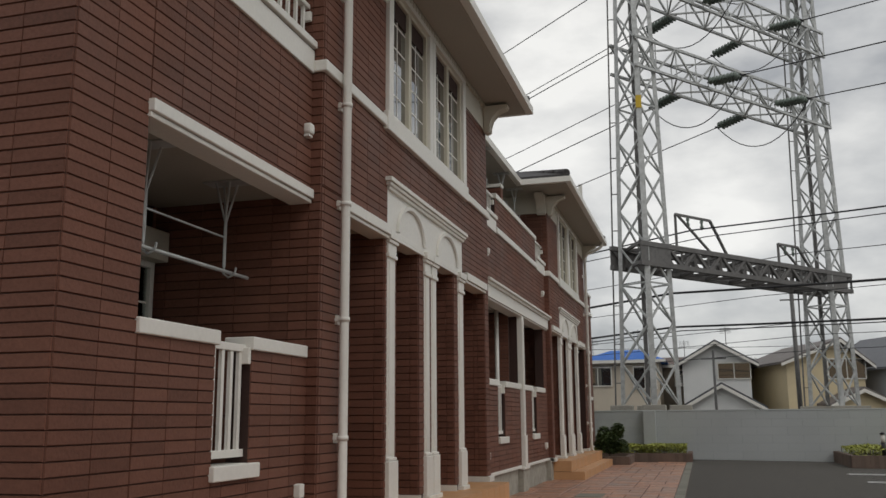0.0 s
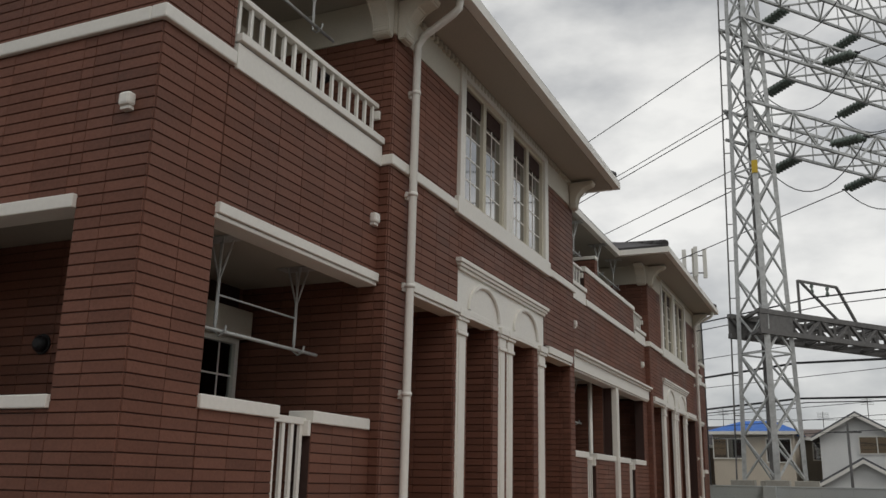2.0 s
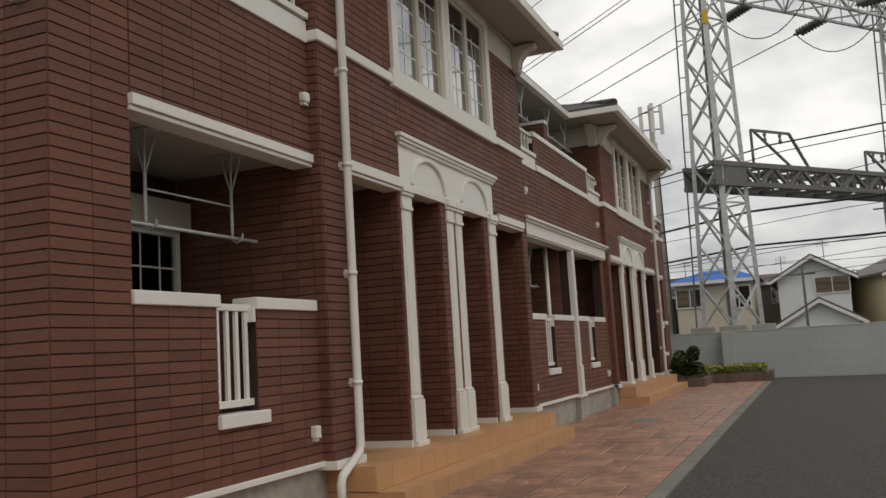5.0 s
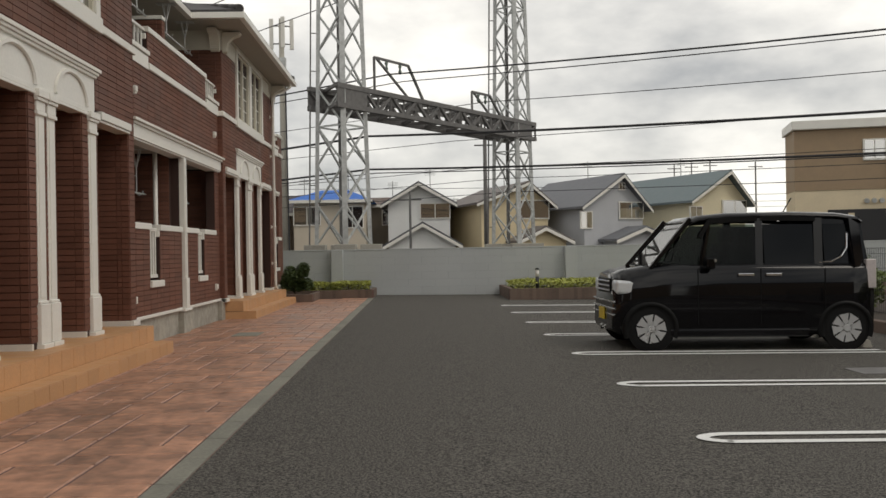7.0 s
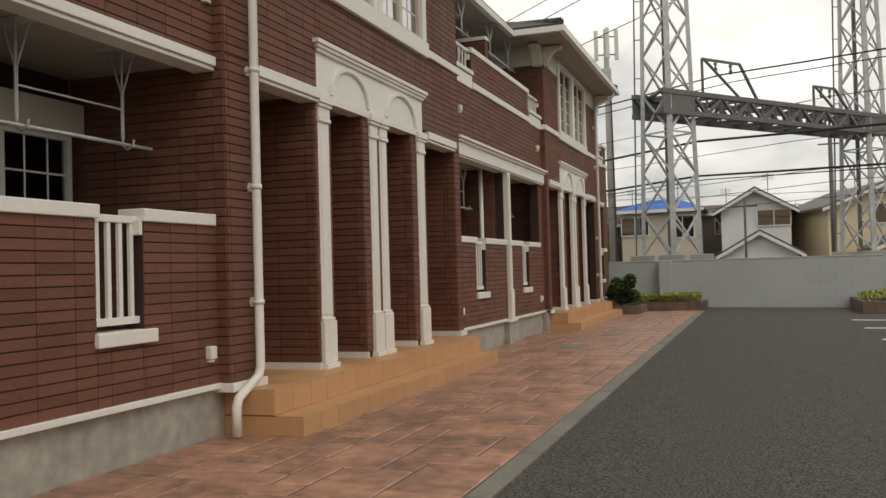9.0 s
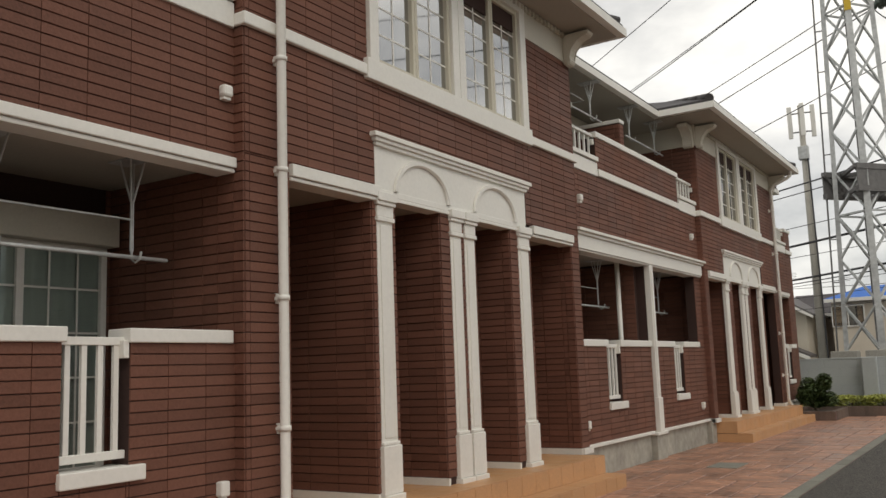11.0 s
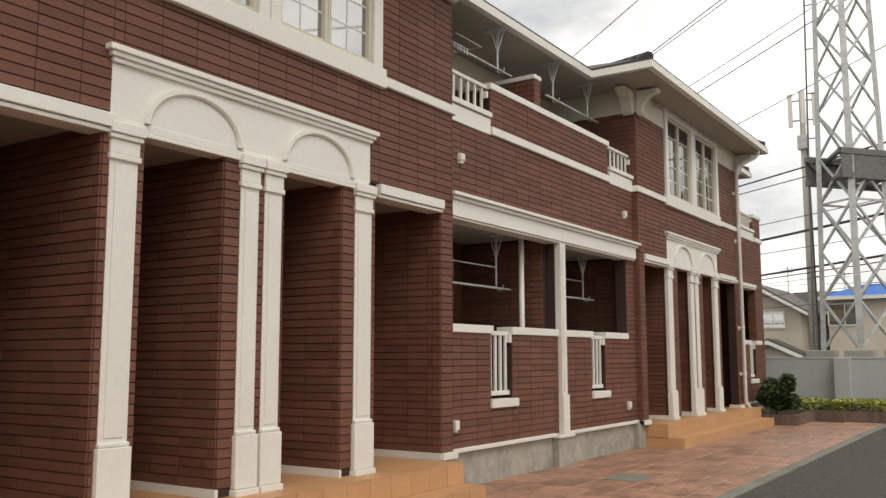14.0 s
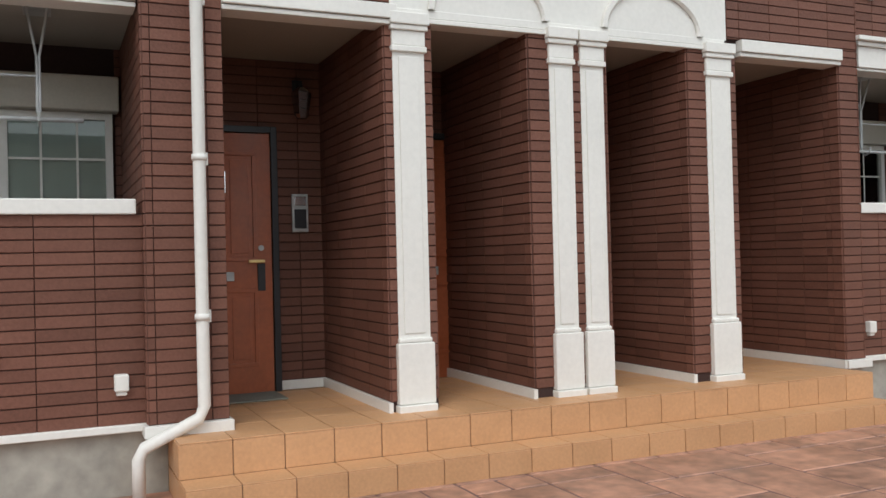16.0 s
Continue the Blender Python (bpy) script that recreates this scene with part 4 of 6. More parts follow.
for y in (3.66, 6.16, 8.62, 11.17, 13.67, 16.05, 18.63, 21.05):
    b = bmesh.new()
    x0, x1, r, w = 2.84, 6.78, 0.17, 0.09
    out = [(x1, y - r), (x0 + r, y - r)]
    inn = [(x1, y - r + w), (x0 + r, y - r + w)]
    for k in range(1, 13):
        t = -math.pi / 2 - math.pi * k / 12
        out.append((x0 + r * 1.6 + r * 1.6 * math.cos(t), y + r * math.sin(t)))
        inn.append((x0 + r * 1.6 + (r * 1.6 - w) * math.cos(t), y + (r - w) * math.sin(t)))
    out.append((x1, y + r))
    inn.append((x1, y + r - w))
    ov = [b.verts.new((px, py, fall(px) + 0.003)) for px, py in out]
    iv = [b.verts.new((px, py, fall(px) + 0.003)) for px, py in inn]
    for i in range(len(ov) - 1):
        b.faces.new((ov[i], ov[i + 1], iv[i + 1], iv[i]))
    ex = bmesh.ops.extrude_face_region(b, geom=b.faces[:])
    for v in ex["geom"]:
        if isinstance(v, bmesh.types.BMVert):
            v.co.z += 0.002
    solid("parking_line", b, M_PAINT, "white looped parking bay line on asphalt", "parking line", "parking lines", "structure")

for yc in (9.25, 10.45, 11.85, 13.1, 7.95, 6.8):
    b = bmesh.new()
    z = fall(6.75)
    prism(b, [(6.68, z - 0.01), (6.84, z - 0.012), (6.81, z + 0.10), (6.72, z + 0.10)], "y", yc - 0.28, yc + 0.28)
    bmesh.ops.bevel(b, geom=b.edges[:], offset=0.012, segments=2, affect="EDGES")
    solid("wheel_stop", b, M_CONC, "pale concrete wheel stop on asphalt", "wheel stop", "wheel stops")
solid("manhole_cover", boxes((5.5, 6.2, 9.15, 9.6, fall(5.85) - 0.02, fall(5.85) + 0.008), bevel=0.003), M_RUST, "square iron cover set in the asphalt", "cover")
solid("drain_cover", boxes((-1.95, -1.55, 13.9, 14.5, -0.01, 0.016), bevel=0.003), M_KERB, "grey rectangular drain cover in the paving", "cover")

# ---- far boundary wall ----
WALL_Y = 26.7
bw = solid("wall_boundary", boxes((-14, 40, WALL_Y + 0.012, WALL_Y + 0.16, -0.5, 1.33), (-14, 40, WALL_Y - 0.03, WALL_Y + 0.012, -0.5, -0.10)), M_BLOCKJ, "pale grey painted concrete block boundary wall", "wall", kind="structure")
made_b = {}
for j in range(7):
    off = 0.0
    for i in range(36):
        xx = -9 + i * 0.8 + (0.4 if j % 2 else 0)
        if (j, 0) not in made_b:
            b = bmesh.new()
            box(b, 0.003, 0.797, 0, 0.012, 0.003, 0.222, 0.002)
            made_b[(j, 0)] = mesh_of("block", b, M_BLOCK)
        if xx > -7 and xx < 17:
            o = new("block", made_b[(j, 0)])
            o.parent, o.location = bw, (xx, WALL_Y, -0.22 + 0.222 * j)
solid("wall_coping", boxes((-14, 40, WALL_Y - 0.012, WALL_Y + 0.18, 1.332, 1.37), bevel=0.006), M_BLOCK, "grey coping along the boundary wall", "coping", kind="structure")
for x in (-8.6, -1.5, 5.45, 12.4):
    solid("wall_pier", boxes((x - 0.17, x + 0.17, WALL_Y - 0.24, WALL_Y - 0.014, -0.5, 1.36), bevel=0.008), M_BLOCK, "grey painted wall pier", "pier", "wall piers", "structure")

# ---- foliage ----


def leaves(bm, pts, size, rnd):
    for p in pts:
        a, t = rnd.uniform(0, 6.28), rnd.uniform(-0.9, 0.9)
        u = Vector((math.cos(a), math.sin(a), rnd.uniform(-0.5, 0.7))).normalized() * size * rnd.uniform(0.6, 1.3)
        v = u.cross(Vector((t, rnd.uniform(-1, 1), 1))).normalized() * u.length * 0.45
        c = [p - u * 0.5, p + v * 0.5, p + u * 0.6, p - v * 0.5]
        bm.faces.new([bm.verts.new(q) for q in c])


def hedge(name, x0, x1, y0, y1, z0, z1, mat, label, n=9000, size=0.075):
    rnd = random.Random(int(x0 * 10 + y0))
    h = thing(name, ((x0 + x1) / 2, (y0 + y1) / 2, z0), label, "hedge")
    b = bmesh.new()
    pts = []
    for _ in range(n):
        x, y = rnd.uniform(x0, x1), rnd.uniform(y0, y1)
        top = z1 + 0.05 * noise.noise((x * 2.1, y * 2.1, 0)) + 0.03 * noise.noise((x * 9, y * 9, 3))
        pts.append(Vector((x, y, top - abs(rnd.gauss(0, 0.05)) if rnd.random() < 0.6 else rnd.uniform(z0, top))))
    leaves(b, pts, size, rnd)
    part("crown", b, mat, h)
    s = bmesh.new()
    for _ in range(40):
        x, y = rnd.uniform(x0, x1), rnd.uniform(y0, y1)
        strut(s, (x, y, z0 - 0.02), (x + rnd.uniform(-0.1, 0.1), y, z1 - 0.04), 0.012)
    part("stems", s, M_BARK, h)


def bush(name, x, y, z, r, h, mat, label, n=2600, size=0.06, trunk=0.15):
    rnd = random.Random(int(x * 100 + y))
    t = thing(name, (x, y, z), label, "bush")
    b = bmesh.new()
    pts = []
    lumps = [Vector((rnd.gauss(0, r * 0.42), rnd.gauss(0, r * 0.42), rnd.uniform(trunk + 0.1, h * 0.85))) for _ in range(14)]
    for _ in range(n):
        c = rnd.choice(lumps)
        d = Vector((rnd.gauss(0, 1), rnd.gauss(0, 1), rnd.gauss(0, 1))).normalized() * r * 0.48 * rnd.uniform(0.6, 1.1)
        p = c + d
        if p.z > trunk * 0.6:
            pts.append(Vector((x, y, z)) + p)
    leaves(b, pts, size, rnd)
    part("crown", b, mat, t)
    s = bmesh.new()
    tube(s, [(x, y, z - 0.03), (x, y, z + trunk), (x + 0.03, y, z + h * 0.5)], [0.035, 0.028, 0.012], 7)
    for c in lumps:
        tube(s, [(x, y, z + trunk), Vector((x, y, z)) + c], [0.014, 0.005], 5)
    part("trunk", s, M_BARK, t)


def planter(x0, x1, y0, y1, base, name, h=0.22):
    p = thing(name, ((x0 + x1) / 2, (y0 + y1) / 2, base), "low brown brick-edged planting bed", "planter")
    part("soil", boxes((x0 + 0.1, x1 - 0.1, y0 + 0.1, y1, base - 0.2, base + h - 0.05)), M_SOIL, p)
    for bx in ((x0, x1, y0, y0 + 0.1, base - 0.2, base + h), (x0, x0 + 0.1, y0 + 0.102, y1, base - 0.2, base + h), (x1 - 0.1, x1, y0 + 0.102, y1, base - 0.2, base + h)):
        e = boxes(bx)
        side = part("edging", e, M_PAVEJ, p)
        lx, ly = bx[1] - bx[0], bx[3] - bx[2]
        n = int(max(lx, ly) / 0.1)
        eb = bmesh.new()
        for k in range(n):
            if lx > ly:
                box(eb, bx[0] + k * 0.1 + 0.004, bx[0] + k * 0.1 + 0.096, bx[2] - 0.012, bx[3] + 0.008, base + 0.005, base + h + 0.008)
            else:
                box(eb, bx[0] - 0.012, bx[1] + 0.012, bx[2] + k * 0.1 + 0.004, bx[2] + k * 0.1 + 0.096, base + 0.005, base + h + 0.008)
        part("edging_bricks", eb, M_EDGE, side)["kind"] = "stuff"


planter(-3.6, -0.36, 25.0, 26.66, 0.0, "planter")
planter(-2.86, -1.85, 23.3, 24.98, 0.0, "planter", 0.2)
planter(3.32, 15.0, 23.6, 26.66, fall(5), "planter", 0.30)
hedge("hedge", -3.4, -0.5, 25.12, 26.4, 0.16, 0.44, M_LEAFY, "low clipped yellow-green hedge in a brick planter")
hedge("hedge", 3.46, 9.4, 23.75, 26.4, 0.14, 0.42, M_LEAFY, "low clipped yellow-green ground hedge in a brick planter", 14000)
hedge("hedge", 9.5, 14.8, 23.75, 26.4, 0.14, 0.44, M_LEAF, "low clipped green hedge in a brick planter", 5000)
bush("bush", -2.40, 24.1, 0.14, 0.34, 0.86, M_LEAFD, "dark green round bush beside the building's corner", 7500, 0.085)
gl = thing("garden_light", (4.1, 23.95, 0.2), "short black garden bollard light with a white lens", "lamp")
b = bmesh.new()
tube(b, [(4.1, 23.95, 0.2), (4.1, 23.95, 0.54)], 0.05, 12)
tube(b, [(4.1, 23.95, 0.73), (4.1, 23.95, 0.78)], [0.07, 0.03], 12)
part("post", b, M_DARK, gl)
b = bmesh.new()
tube(b, [(4.1, 23.95, 0.541), (4.1, 23.95, 0.729)], 0.05, 12)
part("lens", b, M_WHITE, gl)

# ---- side bed, mesh fence and shrubs behind the parked car ----
solid("kerb_bed", boxes((7.95, 8.1, -2, 23.55, -0.6, 0.08), bevel=0.012), M_EDGE, "brown concrete kerb of the side bed", "kerb", kind="structure")
solid("ground_bed", boxes((8.1, 12.0, -2, 23.55, -0.6, 0.02)), M_SOIL, "bare soil of the side bed", "soil", kind="structure")
for i in range(11):
    y0 = 5.06 + i * 1.8
    f = thing("mesh_fence", (8.55, y0, 0.02), "black steel mesh fence panel with a round post", "fence", "mesh fence panels")
    b = bmesh.new()
    tube(b, [(8.55, y0, -0.02), (8.55, y0, 1.22)], 0.028, 8)
    part("post", b, M_DARK, f)
    b = bmesh.new()
    for k in range(1, 30):
        strut(b, (8.55, y0 + k * 0.06, 0.10), (8.55, y0 + k * 0.06, 1.20), 0.005)
    part("wires", b, M_DARK, f)["kind"] = "stuff"
    for z in (0.13, 0.5, 0.86, 1.10, 1.19):
        b = bmesh.new()
        strut(b, (8.553, y0 + 0.03, z), (8.553, y0 + 1.77, z), 0.007)
        part("rail", b, M_DARK, f)
for y, r, h, m, lb in ((12.4, 0.5, 1.15, M_LEAFD, "dark green shrub behind a mesh fence"), (13.9, 0.48, 0.95, M_LEAFD, "dark green rounded shrub behind a mesh fence"), (10.6, 0.55, 1.2, M_LEAFY, "yellow-green shrub behind a mesh fence"), (9.2, 0.5, 1.1, M_LEAFY, "yellow-green leafy shrub behind a mesh fence"), (16.5, 0.5, 1.0, M_LEAF, "green shrub behind a mesh fence")):
    bush("bush", 9.1, y, 0.02, r, h, m, lb, 5200, 0.08)

# ---- lattice towers ----
TA = radians(54)
U, V = Vector((math.cos(TA), math.sin(TA), 0)), Vector((-math.sin(TA), math.cos(TA), 0))


def tower(cx, cy, marked, name_label):
    t = thing("lattice_tower", (cx, cy, 0), name_label, "pylon", "pylons")

    def corner(i, z):
        a = 0.66 * (1 - z / 40)
        s, q = ((-1, -1), (1, -1), (1, 1), (-1, 1))[i]
        return Vector((cx, cy, z)) + U * a * s + V * a * q
    for i in range(4):
        b = bmesh.new()
        strut(b, corner(i, -0.3), corner(i, 25), 0.17 if i == 0 else 0.13)
        part("leg", b, M_STEEL if i != 2 else M_RUST, t)
    for i in range(4):
        b = bmesh.new()
        z, h, s = 0.2, 1.35, 0
        while z < 24:
            if i in (0, 3) or s % 2:
                strut(b, corner(i, z), corner((i + 1) % 4, z + h), 0.055)
            if i in (0, 3) or not s % 2:
                strut(b, corner((i + 1) % 4, z), corner(i, z + h), 0.055)
            if s % 5 == 4:
                strut(b, corner(i, z), corner((i + 1) % 4, z), 0.05)
            z += h
            h *= 0.985
            s += 1
        part("bracing", b, M_STEEL, t)["kind"] = "stuff"
    b = bmesh.new()
    a = corner(3, 0) + (corner(3, 0) - Vector((cx, cy, 0))) * 0.25
    c = corner(3, 20.5) + (corner(3, 0) - Vector((cx, cy, 0))) * 0.30
    strut(b, a, c, 0.05)
    for k in range(16):
        z = 1 + k * 1.27
        strut(b, a.lerp(c, z / 20.5), corner(3, z), 0.03)
    part("climbing_rail", b, M_RUST, t)
    if marked:
        b = bmesh.new()
        strut(b, corner(0, 11.4) + Vector((0, -0.02, 0)), corner(0, 11.85) + Vector((0, -0.02, 0)), 0.18)
        part("marker", b, M_YELLOW, t, "yellow painted marker band")
    for i in range(4):
        b = bmesh.new()
        p = corner(i, 0)
        box(b, p.x - 0.35, p.x + 0.35, p.y - 0.35, p.y + 0.35, -0.3, 1.55, 0.02)
        part("footing", b, M_CONC, t)
    return corner


TL, TR = (-1.6, 30.0), (5.0, 38.4)
tower(*TL, True, "tall galvanised steel lattice railway pylon with yellow marker")
tower(*TR, False, "tall galvanised steel lattice railway pylon")
PL, PR = Vector((*TL, 0)), Vector((*TR, 0))
D = (PR - PL).normalized()
N = Vector((-D.y, D.x, 0))
SPAN = (PR - PL).length
W = Vector((0.848, -0.53, 0))


def truss(z0, z1, half, mat, label, w, name, over=0.6, panels=11):
    """A box truss between the towers."""
    t = thing(name, (PL.x, PL.y, z0), label, "truss", "truss beams")
    ps, pe = PL - D * over, PR + D * over
    for z in (z0, z1):
        for s in (-1, 1):
            b = bmesh.new()
            strut(b, ps + N * half * s + Vector((0, 0, z)), pe + N * half * s + Vector((0, 0, z)), w)
            part("chord", b, mat, t)
    for s in (-1, 1):
        b = bmesh.new()
        for k in range(panels):
            a, c = ps.lerp(pe, k / panels), ps.lerp(pe, (k + 1) / panels)
            za, zc = (z0, z1) if k % 2 else (z1, z0)
            strut(b, a + N * half * s + Vector((0, 0, za)), c + N * half * s + Vector((0, 0, zc)), w * 0.65)
            strut(b, c + N * half * s + Vector((0, 0, z0)), c + N * half * s + Vector((0, 0, z1)), w * 0.5)
        part("side_lacing", b, mat, t)["kind"] = "stuff"
    for z in (z0, z1):
        b = bmesh.new()
        for k in range(panels):
            a, c = ps.lerp(pe, k / panels), ps.lerp(pe, (k + 1) / panels)
            s = 1 if k % 2 else -1
            strut(b, a + N * half * s + Vector((0, 0, z)), c - N * half * s + Vector((0, 0, z)), w * 0.6)
        part("flat_lacing", b, mat, t)["kind"] = "stuff"
    return t


for z0, z1 in ((12.93, 14.0), (16.06, 17.13), (19.0, 20.07)):
    truss(z0, z1, 0.55, M_STEEL, "galvanised lattice cross-arm between two pylons", 0.09, "cross_arm")
g = truss(6.08, 6.72, 0.62, M_RUST, "dark weathered steel catenary gantry beam between pylons", 0.16, "gantry_beam", 0.9, 18)
for s in (-1, 1):
    b = bmesh.new()
    for p in (PL, PR):
        q = p + N * 0.66 * s
        strut(b, q - D * 0.9 + Vector((0, 0, 6.4)), q + D * 0.55 + Vector((0, 0, 6.4)), 0.03, 0.78)
    part("gusset_plate", b, M_RUST, g)
# bracket frames on the gantry
for f, h, wd in ((0.16, 1.35, 1.9), (0.72, 0.95, 1.3)):
    fr = thing("line_bracket", PL.lerp(PR, f) + Vector((0, 0, 6.72)), "steel line bracket frame on the gantry beam", "bracket", "line brackets")
    b = bmesh.new()
    p = PL.lerp(PR, f) + Vector((0, 0, 6.77))
    top = p + Vector((0, 0, h))
    strut(b, p, top, 0.09)
    strut(b, top, top + D * wd, 0.08)
    strut(b, top + D * wd, p + D * (wd + 1.0), 0.08)
    strut(b, top + D * 0.1, p + D * (wd + 0.2), 0.07)
    part("frame", b, M_RUST, fr)
    for q in (0.35, 0.75):
        b = bmesh.new()
        c = top + D * wd * q
        tube(b, [c - Vector((0, 0, 0.02)), c - Vector((0, 0, 0.1)), c - Vector((0, 0, 0.2)), c - Vector((0, 0, 0.3)), c - Vector((0, 0, 0.4))], [0.02, 0.07, 0.03, 0.07, 0.02], 8)
        part("insulator", b, M_INSUL, fr)


def wire(p, q, sag, r, label="thin black overhead power line", n=18):
    p, q = Vector(p), Vector(q)
    b = bmesh.new()
    tube(b, [p.lerp(q, k / n) - Vector((0, 0, sag * 4 * (k / n) * (1 - k / n))) for k in range(n + 1)], r, 5)
    return solid("power_line", b, M_WIRE, label, "power line", "power lines")


def insulator(p, d, length=1.5):
    """A string of glass discs from p along d."""
    d = Vector(d).normalized()
    it = thing("insulator_string", p, "string of grey-green insulator discs with steel ends", "insulator", "insulator strings")
    side = d.cross(Vector((0, 0, 1))).normalized() * 0.13
    for s in (-1, 1):
        b = bmesh.new()
        pts, rs = [], []
        n = 8
        for k in range(n):
            c = Vector(p) + side * s + d * (0.2 + (length - 0.3) * k / n)
            for o, rr in ((0.0, 0.04), (0.03, 0.14), (0.07, 0.12), (0.10, 0.04)):
                pts.append(c + d * o)
                rs.append(rr)
        tube(b, pts, rs, 9)
        part("disc_string", b, M_INSUL, it)
    b = bmesh.new()
    strut(b, Vector(p), Vector(p) + d * 0.2, 0.05)
    strut(b, Vector(p) + d * 0.18 - side, Vector(p) + d * 0.18 + side, 0.05)
    strut(b, Vector(p) + d * (length - 0.02) - side, Vector(p) + d * (length - 0.02) + side, 0.05)
    part("fitting", b, M_DARK, it)
    return Vector(p) + d * length


for z in (13.1, 16.24, 19.18):
    for f in (0.30, 0.68):
        base = PL.lerp(PR, f) + Vector((0, 0, z))
        far = insulator(base + N * 0.6, N + Vector((0, 0, -0.12)))
        near = insulator(base - N * 0.6, -N + Vector((0, 0, -0.12)))
        wire(far, far + N * 220 + Vector((0, 0, 2)), 5.5, 0.022)
        wire(near, near + W * 160 + Vector((0, 0, 3)), 4.0, 0.022)
        b = bmesh.new()
        tube(b, [far.lerp(near, k / 12) - Vector((0, 0, 1.3 * 4 * (k / 12) * (1 - k / 12))) for k in range(13)], 0.02, 5)
        solid("jumper_cable", b, M_WIRE, "slack black jumper cable under a cross-arm", "cable", "jumper cables")
# railway feeder and catenary wires at the gantry
for f, z, r, sag in ((0.24, 7.65, 0.028, 0.8), (0.31, 7.5, 0.018, 0.6), (0.80, 7.4, 0.016, 0.6), (0.12, 5.3, 0.04, 0.8), (0.12, 4.15, 0.036, 0.7), (0.16, 4.05, 0.018, 0.6), (0.75, 4.65, 0.013, 0.4), (0.9, 4.3, 0.013, 0.4), (0.95, 3.75, 0.013, 0.3), (0.6, 5.6, 0.013, 0.3)):
    p = PL.lerp(PR, f) + Vector((0, 0, z))
    wire(p, p - W * 70, sag, r)
    wire(p, p + W * 55, sag, r)
for z, r in ((6.4, 0.018), (5.6, 0.018), (5.1, 0.015), (4.7, 0.015)):
    wire((-40, 60, z), (70, 66, z + 0.6), 1.0, r, "thin distant overhead cable")
# concrete poles and slim masts
for x, y, h, r in ((4.08, 42, 6.6, 0.11), (0.54, 39, 3.9, 0.06), (24.6, 62, 7.2, 0.07), (20.0, 66, 7.5, 0.06), (21.3, 66, 7.6, 0.06), (22.7, 66, 7.7, 0.06)):
    t = thing("utility_pole", (x, y, 0), "slim dark utility pole behind the wall", "pole", "utility poles")
    b = bmesh.new()
    tube(b, [(x, y, -0.2), (x, y, h)], [r, r * 0.8], 8)
    part("shaft", b, M_RUST, t)
    b = bmesh.new()
    strut(b, (x - 0.5, y, h - 0.35), (x + 0.5, y, h - 0.35), 0.06)
    part("crossbar", b, M_RUST, t)

# mobile phone mast
am = thing("antenna_mast", (-7.3, 50.5, 0), "tall concrete mobile antenna mast with white panels", "mast")
b = bmesh.new()
tube(b, [(-7.3, 50.5, -0.2), (-7.35, 50.5, 14.6)], [0.24, 0.13], 12)
part("shaft", b, M_CONC, am)
b = bmesh.new()
tube(b, [(-7.05, 50.3, 0.2), (-7.15, 50.3, 12.4)], 0.045, 6)
part("cable_run", b, M_DARK, am)
for dx, dy in ((-0.55, 0.0), (0.15, -0.45), (0.55, 0.2)):
    b = boxes((-7.35 + dx - 0.11, -7.35 + dx + 0.11, 50.5 + dy - 0.06, 50.5 + dy + 0.06, 12.9, 14.6), bevel=0.02)
    part("panel_antenna", b, M_WHITE, am)
    b = bmesh.new()
    strut(b, (-7.35, 50.5, 13.2), (-7.35 + dx, 50.5 + dy, 13.2), 0.06)
    strut(b, (-7.35, 50.5, 14.2), (-7.35 + dx, 50.5 + dy, 14.2), 0.06)
    part("mount", b, M_RUST, am)
part("radio_box", boxes((-7.6, -7.1, 50.25, 50.6, 11.7, 12.4), bevel=0.03), M_STEEL, am)
am.location = (-6.55, 49.8, -0.2)

# ---- houses beyond the railway ----


